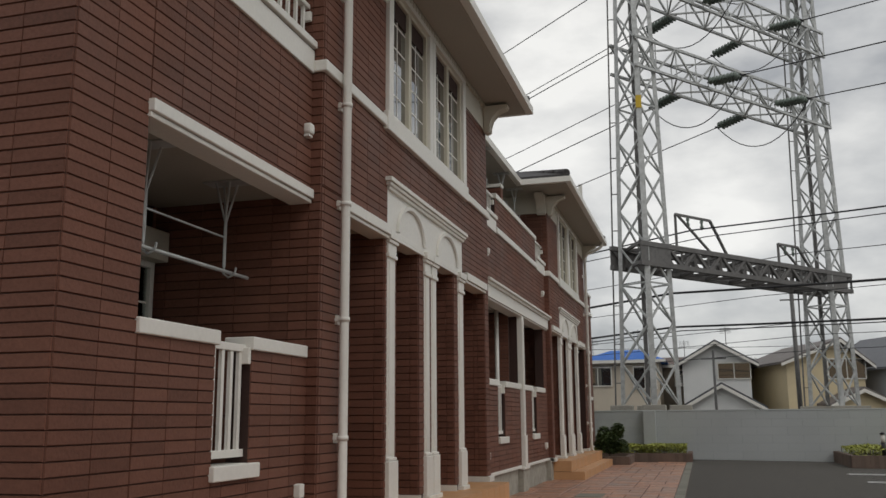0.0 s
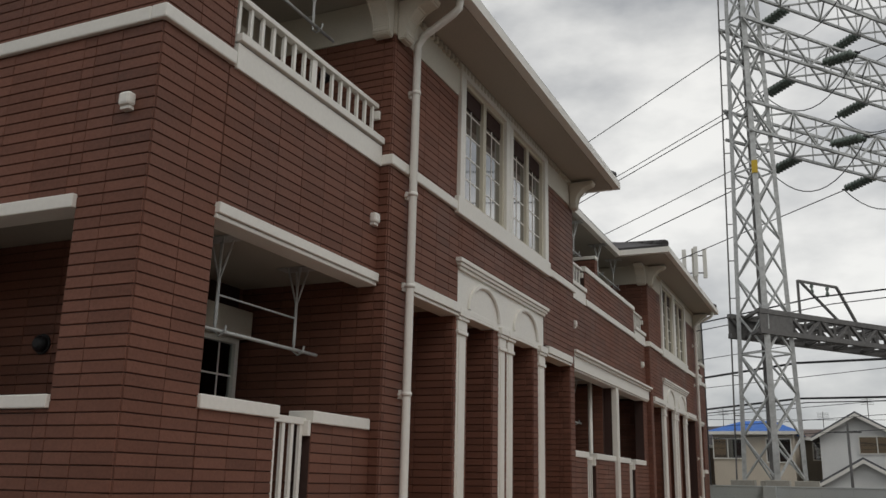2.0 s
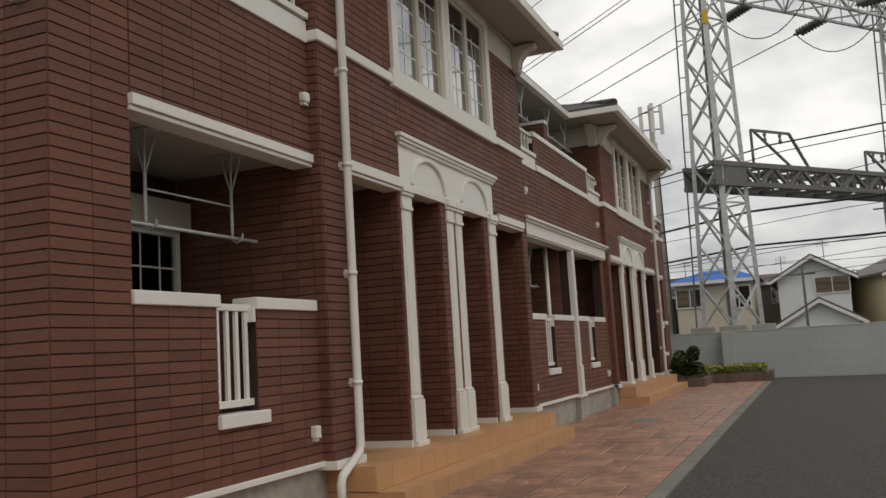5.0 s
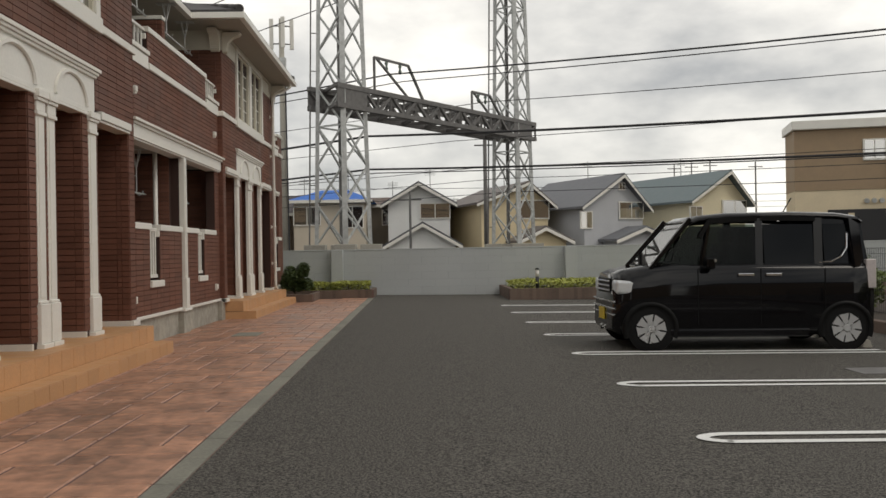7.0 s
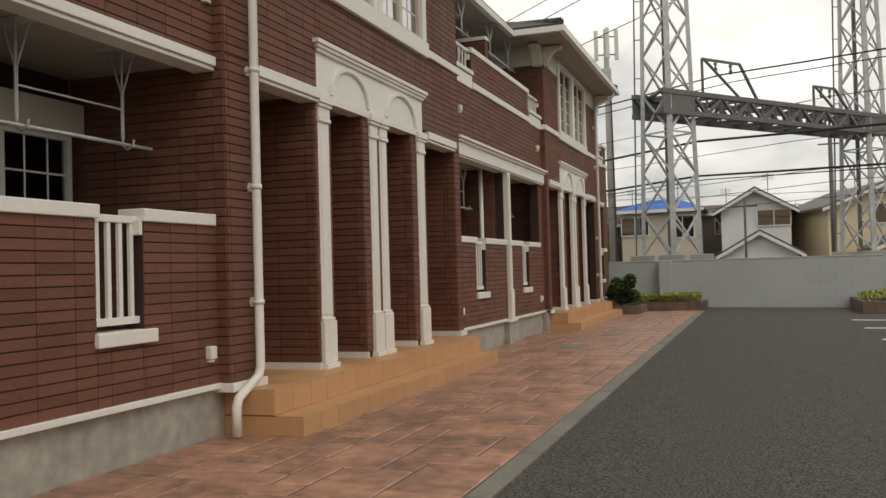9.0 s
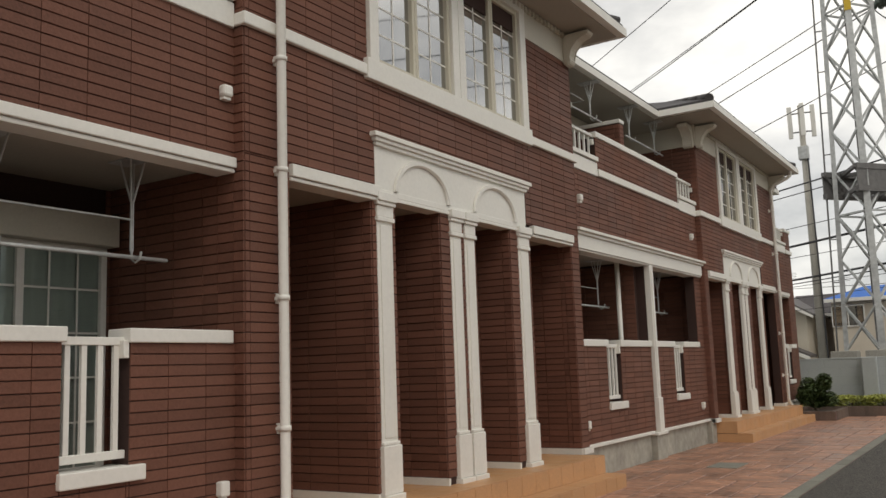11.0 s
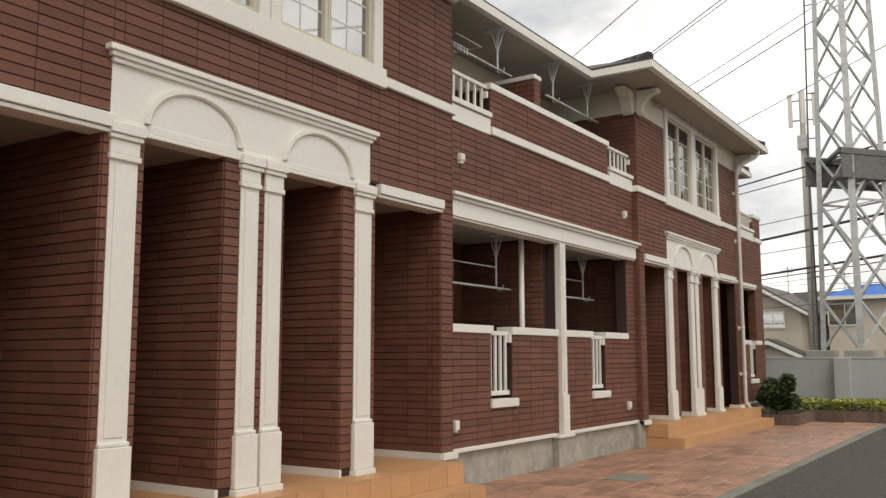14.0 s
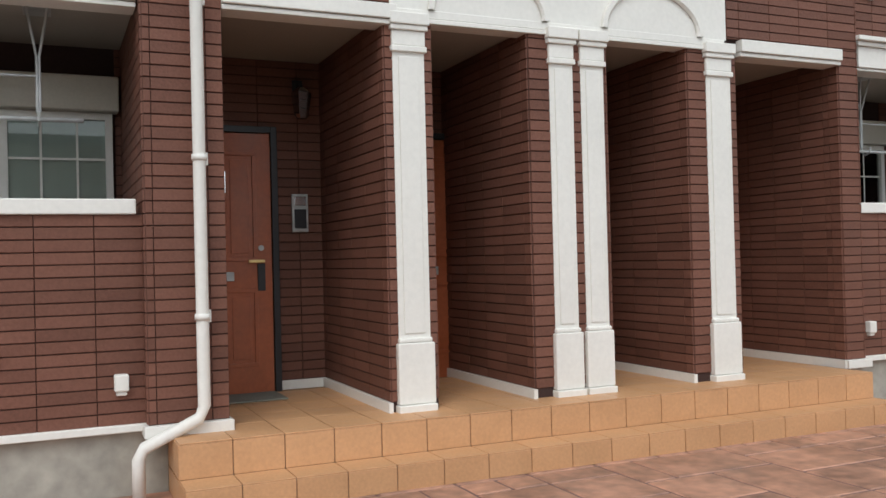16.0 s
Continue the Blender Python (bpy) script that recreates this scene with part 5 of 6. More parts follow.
def house(x, y, w, d, eave, apex, wall_col, roof_col, label, gable="y", porch=None, wins=(), shift=0.0, turn=0):
    """A two-storey house, gable towards the viewer (y) or to the side (x)."""
    h = thing("house", (x, y, 0), label, "house")
    mw = material("house_wall", wall_col, 0.8, vary=0.08, grain=20, bump=0.1)
    mr = material("house_roof", roof_col, 0.65, vary=0.2, grain=12, stain=2)
    part("wall", boxes((x - w / 2, x + w / 2, y, y + d, -0.2, eave)), mw, h)
    b = bmesh.new()
    o = 0.45
    if gable == "y":
        b2 = bmesh.new()
        prism(b2, [(x - w / 2, eave), (x + w / 2, eave), (x + shift, apex - 0.12)], "y", y + 0.002, y + d - 0.002)
        part("gable", b2, mw, h)
        sl, sr = (apex - eave) / (w / 2 + shift), (apex - eave) / (w / 2 - shift)
        prism(b, [(x - w / 2 - o, eave - o * sl), (x + shift, apex), (x + w / 2 + o, eave - o * sr), (x + w / 2 + o, eave - o * sr + 0.14), (x + shift, apex + 0.16), (x - w / 2 - o, eave - o * sl + 0.14)], "y", y - 0.5, y + d + 0.4)
        part("roof", b, mr, h)
        b3 = bmesh.new()
        prism(b3, [(x - w / 2 - o, eave - o * sl - 0.12), (x + shift, apex - 0.14), (x + w / 2 + o, eave - o * sr - 0.12), (x + w / 2 + o, eave - o * sr + 0.04), (x + shift, apex + 0.05), (x - w / 2 - o, eave - o * sl + 0.04)], "y", y - 0.54, y - 0.504)
        part("bargeboard", b3, M_WHITE, h)
    elif gable == "hip":
        vs = [b.verts.new(c) for c in ((x - w / 2 - o, y - o, eave), (x + w / 2 + o, y - o, eave), (x + w / 2 + o, y + d + o, eave), (x - w / 2 - o, y + d + o, eave))]
        r1, r2 = b.verts.new((x - w / 5, y + d / 2, apex)), b.verts.new((x + w / 5, y + d / 2, apex))
        for f in ((0, 1, 5, 4), (1, 2, 5), (2, 3, 4, 5), (3, 0, 4), (3, 2, 1, 0)):
            b.faces.new([(vs + [r1, r2])[i] for i in f])
        part("roof", b, mr, h)
        part("fascia", boxes((x - w / 2 - o, x + w / 2 + o, y - o - 0.05, y - o - 0.002, eave - 0.16, eave + 0.03)), M_WHITE, h)
    else:
        prism(b, [(y - o, eave - 0.1), (y + d / 2, apex), (y + d + o, eave - 0.1), (y + d + o, eave + 0.06), (y + d / 2, apex + 0.16), (y - o, eave + 0.06)], "x", x - w / 2 - o, x + w / 2 + o)
        part("roof", b, mr, h)
        part("fascia", boxes((x - w / 2 - o, x + w / 2 + o, y - o - 0.05, y - o - 0.002, eave - 0.16, eave + 0.03)), M_WHITE, h)
    for wx, wz, ww, wh in wins:
        q = part("window", boxes((x + wx - ww / 2, x + wx + ww / 2, y - 0.09, y - 0.003, wz, wz + wh)), M_WHITE, h)
        part("pane", boxes((x + wx - ww / 2 + 0.07, x + wx - 0.03, y - 0.10, y - 0.092, wz + 0.07, wz + wh - 0.07), (x + wx + 0.03, x + wx + ww / 2 - 0.07, y - 0.10, y - 0.092, wz + 0.07, wz + wh - 0.07)), M_WINDOW, q)
    if porch:
        px, pw, pz, pa = porch
        part("porch_wall", boxes((x + px - pw / 2, x + px + pw / 2, y - 1.6, y - 0.11, -0.2, pz)), mw, h)
        b = bmesh.new()
        prism(b, [(x + px - pw / 2, pz), (x + px + pw / 2, pz), (x + px, pa - 0.1)], "y", y - 1.598, y - 0.112)
        part("porch_gable", b, mw, h)
        b = bmesh.new()
        prism(b, [(x + px - pw / 2 - 0.4, pz - 0.2), (x + px, pa), (x + px + pw / 2 + 0.4, pz - 0.2), (x + px + pw / 2 + 0.4, pz - 0.05), (x + px, pa + 0.14), (x + px - pw / 2 - 0.4, pz - 0.05)], "y", y - 2.0, y - 0.1)
        part("porch_roof", b, mr, h)
        b = bmesh.new()
        prism(b, [(x + px - pw / 2 - 0.4, pz - 0.36), (x + px, pa - 0.18), (x + px + pw / 2 + 0.4, pz - 0.36), (x + px + pw / 2 + 0.4, pz - 0.16), (x + px, pa + 0.02), (x + px - pw / 2 - 0.4, pz - 0.16)], "y", y - 2.04, y - 2.002)
        part("porch_bargeboard", b, M_WHITE, h)
    b = bmesh.new()
    ax = x + w * 0.2
    tube(b, [(ax, y + d / 2, apex - 0.3), (ax, y + d / 2, apex + 1.3)], 0.025, 5)
    for k in range(4):
        strut(b, (ax - 0.35, y + d / 2, apex + 0.9 + k * 0.1), (ax + 0.35, y + d / 2, apex + 0.9 + k * 0.1), 0.02)
    part("aerial", b, M_RUST, h)
    h.rotation_euler[2] = radians(turn)
    return h


def hx(x50):
    return 1.89 + (x50 - 1.1) * 1.104


def hz(z50):
    return 1.12 + (z50 - 1.07) * 1.108


house(hx(-4.8), 55.2, 4.45, 7, hz(4.15), hz(4.95), (0.60, 0.53, 0.43), (0.02, 0.14, 0.52), "beige two-storey house with a bright blue sheeted roof", "hip", wins=((-1.4, 3.0, 1.7, 1.2), (1.4, 2.8, 1.4, 1.4)))
house(hx(-7.6), 58.7, 3.56, 6, hz(3.6), hz(4.7), (0.33, 0.27, 0.22), (0.06, 0.05, 0.05), "brown two-storey house with a dark roof", "x")
house(hx(-2.2), 60.5, 3.92, 6, hz(4.1), hz(4.6), (0.30, 0.26, 0.21), (0.10, 0.065, 0.05), "dark brown house with a brown tiled roof", "x", wins=((0.9, 3.1, 1.6, 1.1),))
house(hx(0.2), 55.2, 3.83, 8, hz(4.0), hz(5.0), (0.78, 0.78, 0.76), (0.10, 0.10, 0.11), "white two-storey gabled house with a porch roof", "y", (0.2, 4.0, 1.75, 2.95), ((1.0, 3.3, 1.9, 1.0),))
house(hx(2.0), 64.1, 3.2, 6, hz(3.0), hz(3.7), (0.48, 0.42, 0.30), (0.14, 0.12, 0.11), "small cream house with a grey roof", "x", wins=((0.3, 2.6, 1.2, 0.9),))
house(hx(5.6), 55.2, 4.45, 8, hz(3.9), hz(4.95), (0.68, 0.57, 0.37), (0.16, 0.14, 0.13), "yellow-cream two-storey gabled house with a porch", "y", (1.2, 3.0, 1.9, 2.6), ((1.2, 3.2, 2.2, 1.2),), 0.8, 16)
house(hx(11.2), 55.2, 4.45, 8, hz(3.7), hz(5.3), (0.50, 0.51, 0.53), (0.16, 0.165, 0.18), "blue-grey two-storey gabled house with a slate roof", "y", (0.9, 3.6, 1.9, 2.5), ((1.3, 3.1, 1.9, 1.1), (-2.1, 2.5, 0.9, 1.1), (0.6, 4.9, 0.5, 0.5)), 0.5, 24)
house(hx(17.2), 55.2, 4.27, 9, hz(3.9), hz(5.4), (0.76, 0.69, 0.50), (0.15, 0.19, 0.20), "pale yellow two-storey gabled house with a grey-green roof", "y", None, ((1.2, 3.2, 2.0, 1.0), (-1.9, 3.0, 1.0, 0.8)), 0.6, 24)
house(hx(19.6), 65.8, 4.45, 6, hz(3.4), hz(4.3), (0.5, 0.47, 0.40), (0.15, 0.14, 0.14), "low cream house with a grey hipped roof", "hip")
house(hx(20.0), 71.2, 4.45, 6, hz(4.4), hz(5.6), (0.5, 0.4, 0.3), (0.30, 0.13, 0.07), "house with an orange-brown tiled roof", "hip")
house(-10.2, 54, 4.4, 7, 3.9, 5.2, (0.52, 0.47, 0.38), (0.10, 0.09, 0.085), "beige two-storey house beside the antenna mast", "y", (0.9, 2.6, 1.6, 2.2), ((0.8, 2.9, 1.2, 0.9),))

# tan apartment block at the car park's far side
ab = thing("apartment_building", (20.45, 48, 0), "two-storey tan and cream apartment block with a flat roof", "building")
M_TAN = material("tan_siding", (0.34, 0.245, 0.155), 0.75, vary=0.12, grain=18, stain=2, bump=0.2)
M_CRM = material("cream_siding", (0.70, 0.59, 0.41), 0.75, vary=0.08, grain=18, bump=0.1)
part("lower_wall", boxes((20.45, 38, 48, 51, -0.3, 4.05)), M_CRM, ab)
part("upper_wall", boxes((20.45, 38, 47.97, 51, 4.06, 7.35)), M_TAN, ab)
part("roof_edge", boxes((20.3, 38.2, 47.7, 51.2, 7.36, 7.85), bevel=0.03), M_WHITE, ab)
wd = part("window", boxes((23.9, 25.05, 47.88, 47.968, 5.6, 6.75)), M_WHITE, ab)
part("pane", boxes((23.98, 24.44, 47.86, 47.878, 5.68, 6.67), (24.5, 24.97, 47.86, 47.878, 5.68, 6.67)), M_WINDOW, wd)
part("doorway", boxes((22.1, 25.0, 47.9, 47.998, -0.2, 3.0)), M_DARK, ab)
part("door_post", boxes((23.1, 23.4, 47.8, 47.898, -0.2, 2.8)), M_CRM, ab)
b = bmesh.new()
tube(b, [(25.2, 47.88, -0.2), (25.2, 47.88, 7.3)], 0.06, 8)
part("downpipe", b, M_WHITE, ab)
for x in (24.05, 24.42, 24.8):
    b = bmesh.new()
    tube(b, [(x, 47.99, 3.45), (x, 47.85, 3.43)], 0.13, 10)
    part("vent_hood", b, M_STEEL, ab)
for x in (26.0, 26.7):
    part("meter_box", boxes((x - 0.3, x + 0.3, 47.8, 47.998, 2.3, 2.95), bevel=0.02), M_WHITE, ab)
    part("locker_door", boxes((x - 0.33, x + 0.33, 47.85, 47.998, 0.2, 1.95), bevel=0.02), M_CREAM, ab)
ab.rotation_euler[2] = radians(-14)
ab.location = (21.4, 48, 0.15)

# plain unseen blocks, added to close the street behind the walk and darken reflections
for x, y, w, d, h in ((-14, -30, 16, 8, 8.5), (6, -34, 18, 8, 9.5), (26, -30, 16, 8, 8), (44, 0, 8, 26, 8)):
    bt = thing("apartment_building", (x, y, 0), "plain brown unseen block added to darken car reflections", "building", "street buildings")
    part("wall", boxes((x - w / 2, x + w / 2, y - d / 2, y + d / 2, -0.5, h)), M_TAN, bt)
    part("roof", boxes((x - w / 2 - 0.3, x + w / 2 + 0.3, y - d / 2 - 0.3, y + d / 2 + 0.3, h, h + 0.4)), M_ROOF, bt)

# ---- the parked car ----
CAR = thing("car", (5.0, 12.2, fall(5.0)), "black boxy small van parked in a bay", "car")
CL, CWD, CH = 3.42, 1.48, 1.79


def car_pt(u, v, w):
    """u back from the nose, v across from the near side, w up."""
    return Vector((u, v, w))


def side_shell():
    # body lofted from cross-sections: u, bottom z, belt half-inset, top z, top inset
    st = [(0.00, 0.32, 0.62, 0.16, 0.22), (0.04, 0.22, 0.86, 0.09, 0.13), (0.12, 0.19, 0.97, 0.05, 0.09), (0.30, 0.18, 1.02, 0.02, 0.07), (0.62, 0.18, 1.07, 0.0, 0.06), (0.90, 0.18, 1.10, 0.0, 0.05), (2.0, 0.18, 1.10, 0.0, 0.045), (3.1, 0.18, 1.10, 0.0, 0.05), (3.30, 0.20, 1.10, 0.02, 0.06), (3.39, 0.26, 1.08, 0.06, 0.09), (3.42, 0.36, 1.0, 0.12, 0.16)]
    b = bmesh.new()
    rings = []
    for u, z0, z1, ins, top in st:
        zm = z0 + (z1 - z0) * 0.55
        half = [(ins + 0.04, z0), (ins + 0.005, z0 + 0.10), (ins, zm), (ins + 0.012, z1 - 0.08), (top, z1)]
        ring = [car_pt(u, v, z) for v, z in half] + [car_pt(u, CWD - v, z) for v, z in half[::-1]]
        rings.append([b.verts.new(p) for p in ring])
    n = len(rings[0])
    for a, c in zip(rings, rings[1:]):
        for i in range(n):
            b.faces.new((a[i], a[(i + 1) % n], c[(i + 1) % n], c[i])).smooth = True
    b.faces.new(rings[0][::-1])
    b.faces.new(rings[-1])
    return b


CM = Matrix.Translation((3.283, 11.45, fall(3.28) + 0.004)) @ Matrix.Rotation(0.012, 4, "Y") @ Matrix.Diagonal((1.029, 1.0, 0.99, 1))


def cpart(name, b, mat, parent, label=""):
    if name not in ("wheel", "rim", "hub_cap", "wheel_arch", "arch_lining"):
        for v in b.verts:
            if v.co.x < 0.61:
                v.co.x = 0.61 - (0.61 - v.co.x) * 0.72
            elif v.co.x > 3.06:
                v.co.x = 3.06 + (v.co.x - 3.06) * 1.15
    bmesh.ops.transform(b, matrix=CM, verts=b.verts)
    return part(name, b, mat, parent, label)


body = cpart("body", side_shell(), M_CAR, CAR)
# roof and pillars
b = bmesh.new()
rs = [(1.10, 1.66, 0.17), (1.25, 1.735, 0.14), (1.6, 1.775, 0.13), (2.4, 1.79, 0.13), (3.0, 1.775, 0.13), (3.24, 1.74, 0.14), (3.30, 1.70, 0.16)]
rr = []
for u, z, i in rs:
    rr.append([b.verts.new(car_pt(u, v, w)) for v, w in ((i - 0.03, z - 0.07), (i, z - 0.03), (i + 0.10, z), (CWD - i - 0.10, z), (CWD - i, z - 0.03), (CWD - i + 0.03, z - 0.07))])
for a, c in zip(rr, rr[1:]):
    for i in range(5):
        b.faces.new((a[i], a[i + 1], c[i + 1], c[i])).smooth = True
    b.faces.new((a[5], a[0], c[0], c[5]))
b.faces.new(rr[0])
b.faces.new(rr[-1][::-1])
cpart("roof", b, M_CAR, CAR)
for v0, s in ((0.05, 1), (CWD - 0.05, -1)):
    for u0, u1, w in ((0.62, 1.14, 0.045), (1.25, 1.38, 0.05), (1.99, 2.01, 0.09), (2.74, 2.76, 0.10), (3.22, 3.18, 0.14)):
        b = bmesh.new()
        strut(b, car_pt(u0, v0 + s * 0.012, 1.06), car_pt(u1, v0 + s * 0.095, 1.70), w, 0.05)
        cpart("pillar", b, M_CAR, CAR)


def pane_quad(pts, mat, name, thick=0.008):
    b = bmesh.new()
    vs = [b.verts.new(p) for p in pts]
    b.faces.new(vs)
    ex = bmesh.ops.extrude_face_region(b, geom=b.faces[:])
    for v in ex["geom"]:
        if isinstance(v, bmesh.types.BMVert):
            v.co += Vector((0.0, thick, 0.003))
    o = cpart(name, b, mat, CAR)
    return o


for near in (True, False):
    def sv(w):
        v = 0.052 + (w - 1.06) / 0.64 * 0.09
        return v if near else CWD - v - 0.008
    pane_quad([car_pt(1.30, sv(1.10), 1.10), car_pt(1.95, sv(1.10), 1.10), car_pt(1.95, sv(1.62), 1.62), car_pt(1.40, sv(1.62), 1.62)], M_CLEAR, "front_side_window").visible_shadow = False
    pane_quad([car_pt(0.74, sv(1.10), 1.10), car_pt(1.22, sv(1.10), 1.10), car_pt(1.34, sv(1.60), 1.60), car_pt(1.13, sv(1.60), 1.60)], M_CLEAR, "quarter_window").visible_shadow = False
    pane_quad([car_pt(2.06, sv(1.10), 1.10), car_pt(2.69, sv(1.10), 1.10), car_pt(2.69, sv(1.62), 1.62), car_pt(2.06, sv(1.62), 1.62)], M_CARGLASS, "rear_side_window")
    pane_quad([car_pt(2.82, sv(1.14), 1.14), car_pt(3.0, sv(1.20), 1.20), car_pt(3.12, sv(1.40), 1.40), car_pt(3.10, sv(1.62), 1.62), car_pt(2.82, sv(1.62), 1.62)], M_CARGLASS, "rear_quarter_window")
    # body skin behind the rear pillar
    v = 0.06 if near else CWD - 0.06
    vt = 0.145 if near else CWD - 0.145
    s = 1 if near else -1
    b = bmesh.new()
    vs = [b.verts.new(q) for q in (car_pt(2.74, v + s * 0.02, 1.06), car_pt(3.34, v + s * 0.03, 1.04), car_pt(3.28, vt + s * 0.02, 1.72), car_pt(2.74, vt + s * 0.02, 1.72))]
    b.faces.new(vs)
    ex = bmesh.ops.extrude_face_region(b, geom=b.faces[:])
    for e in ex["geom"]:
        if isinstance(e, bmesh.types.BMVert):
            e.co.y += 0.03 * s
    cpart("rear_side_panel", b, M_CAR, CAR)
    b = bmesh.new()
    strut(b, car_pt(1.36, vt - s * 0.03, 1.665), car_pt(1.98, vt - s * 0.025, 1.70), 0.035, 0.07)
    strut(b, car_pt(1.24, vt - s * 0.06, 1.45), car_pt(1.38, vt - s * 0.03, 1.67), 0.035, 0.05)
    cpart("rain_visor", b, M_BLACKP, CAR)
    b = bmesh.new()
    strut(b, car_pt(2.02, vt - s * 0.03, 1.70), car_pt(2.72, vt - s * 0.025, 1.69), 0.035, 0.06)
    cpart("rain_visor", b, M_BLACKP, CAR)
    vv = -0.03 if near else CWD + 0.03
    m = boxes((1.26, 1.38, vv - 0.12, vv + 0.06, 1.04, 1.20), bevel=0.03)
    mir = cpart("wing_mirror", m, M_CAR, CAR)
    cpart("indicator", boxes((1.36, 1.385, vv - 0.125 if near else vv, vv if near else vv + 0.065, 1.13, 1.17), bevel=0.006), M_CHROME, mir, "chrome mirror indicator strip")
    for u in (1.70, 2.05):
        hd = boxes((u, u + 0.20, (0.0 - 0.025) if near else CWD - 0.005, (0.005) if near else CWD + 0.025, 0.945, 0.985), bevel=0.009)
        cpart("door_handle", hd, M_CHROME, CAR, "chrome door handle")
    for u in (1.2, 1.99, 2.80):
        cpart("door_gap", boxes((u, u + 0.006, -0.002 if near else CWD - 0.004, 0.004 if near else CWD + 0.002, 0.34, 1.05)), M_BLACKP, CAR)
    cpart("sill", boxes((0.85, 2.60, -0.008 if near else CWD - 0.06, 0.06 if near else CWD + 0.008, 0.16, 0.27), bevel=0.02), M_CAR, CAR)
    b = bmesh.new()
    strut(b, car_pt(0.95, -0.006 if near else CWD + 0.006, 0.50), car_pt(2.55, -0.006 if near else CWD + 0.006, 0.47), 0.012, 0.03)
    cpart("crease", b, M_CAR, CAR)
    for wu in (0.61, 3.06):
        wv0, wv1 = (-0.004, 0.18) if near else (CWD - 0.18, CWD + 0.004)
        wc = (wu, 0.272)
        b = bmesh.new()
        tube(b, [(wu, wv0 + 0.0, 0.272), (wu, wv0 + 0.025, 0.272), (wu, wv1 - 0.025, 0.272), (wu, wv1, 0.272)], [0.245, 0.275, 0.275, 0.245], 36)
        wheel = cpart("wheel", b, M_TYRE, CAR)
        face = wv0 - 0.002 if near else wv1 + 0.002
        out = -1 if near else 1
        b = bmesh.new()
        tube(b, [(wu, face - out * 0.004, 0.272), (wu, face + out * 0.004, 0.272)], [0.188, 0.186], 32)
        cpart("rim", b, M_DARK, wheel)
        b = bmesh.new()
        tube(b, [(wu, face + out * 0.004, 0.272), (wu, face + out * 0.018, 0.272)], [0.05, 0.04], 16)
        for k in range(8):
            a = 2 * math.pi * k / 8 + 0.2
            ca, sa = math.cos(a), math.sin(a)
            pts = []
            for r, wd in ((0.04, 0.028), (0.11, 0.034), (0.18, 0.062)):
                pts.append((r, wd))
            ol = [(r, -wd) for r, wd in pts] + [(r, wd) for r, wd in pts[::-1]]
            prism(b, [(wu + r * ca - q * sa, 0.272 + r * sa + q * ca) for r, q in ol], "y", face + out * 0.002, face + out * 0.013)
        cpart("hub_cap", b, M_RIM, wheel, "silver eight-spoke wheel cover")
        b = bmesh.new()
        prev = None
        for k in range(17):
            a = math.pi * (-0.12 + 1.24 * k / 16)
            ring = [b.verts.new((wu + r * math.cos(a), yy, 0.272 + r * math.sin(a))) for r, yy in ((0.29, face - out * 0.03), (0.29, face + out * 0.006), (0.345, face + out * 0.002), (0.36, face - out * 0.03))]
            if prev:
                for i in range(3):
                    b.faces.new((prev[i], ring[i], ring[i + 1], prev[i + 1])).smooth = True
            prev = ring
        cpart("wheel_arch", b, M_BLACKP, CAR)
        b = bmesh.new()
        tube(b, [(wu, face - out * 0.012, 0.272), (wu, face - out * 0.006, 0.272)], 0.30, 28)
        cpart("arch_lining", b, M_BLACKP, CAR)
# windscreen and back glass
pane_quad([car_pt(0.64, 0.10, 1.08), car_pt(0.64, CWD - 0.10, 1.08), car_pt(1.14, CWD - 0.19, 1.68), car_pt(1.14, 0.19, 1.68)], M_SCREEN, "windscreen").visible_shadow = False
pane_quad([car_pt(3.36, 0.14, 1.15), car_pt(3.36, CWD - 0.14, 1.15), car_pt(3.29, CWD - 0.19, 1.66), car_pt(3.29, 0.19, 1.66)], M_CARGLASS, "rear_window")
cpart("tailgate", boxes((3.30, 3.40, 0.06, CWD - 0.06, 0.4, 1.12), bevel=0.03), M_CAR, CAR)
# seats and floor inside
for v in (0.18, 0.82):
    cpart("seat", boxes((1.35, 1.85, v, v + 0.48, 0.85, 1.0), (1.78, 1.93, v + 0.02, v + 0.46, 1.0, 1.38), (1.82, 1.91, v + 0.12, v + 0.36, 1.39, 1.58), bevel=0.04), M_BLACKP, CAR)
cpart("dashboard", boxes((0.72, 1.02, 0.12, CWD - 0.12, 1.0, 1.13), bevel=0.03), M_BLACKP, CAR)
sw = bmesh.new()
tube(sw, [(1.12 + 0.05 * math.sin(t), CWD - 0.42 + 0.17 * math.cos(t), 1.17 + 0.16 * math.sin(t)) for t in [2 * math.pi * k / 20 for k in range(21)]], 0.014, 6)
cpart("steering_wheel", sw, M_BLACKP, CAR)
# front lamps, grille, plate
for v in (0.04, CWD - 0.34):
    cpart("headlight", boxes((0.025, 0.36 if v < 0.5 else 0.30, v - 0.012, v + 0.30, 0.72, 0.90), bevel=0.035), M_LAMP, CAR, "clear headlamp")
gr = cpart("grille", boxes((0.0, 0.05, 0.36, CWD - 0.36, 0.72, 0.92), bevel=0.015), M_BLACKP, CAR)
for z in (0.76, 0.82, 0.88):
    cpart("grille_bar", boxes((-0.012, 0.0, 0.36, CWD - 0.36, z - 0.012, z + 0.012), bevel=0.004), M_CHROME, gr)
cpart("bumper", boxes((-0.02, 0.2, 0.14, CWD - 0.14, 0.24, 0.56), bevel=0.05), M_CAR, CAR)
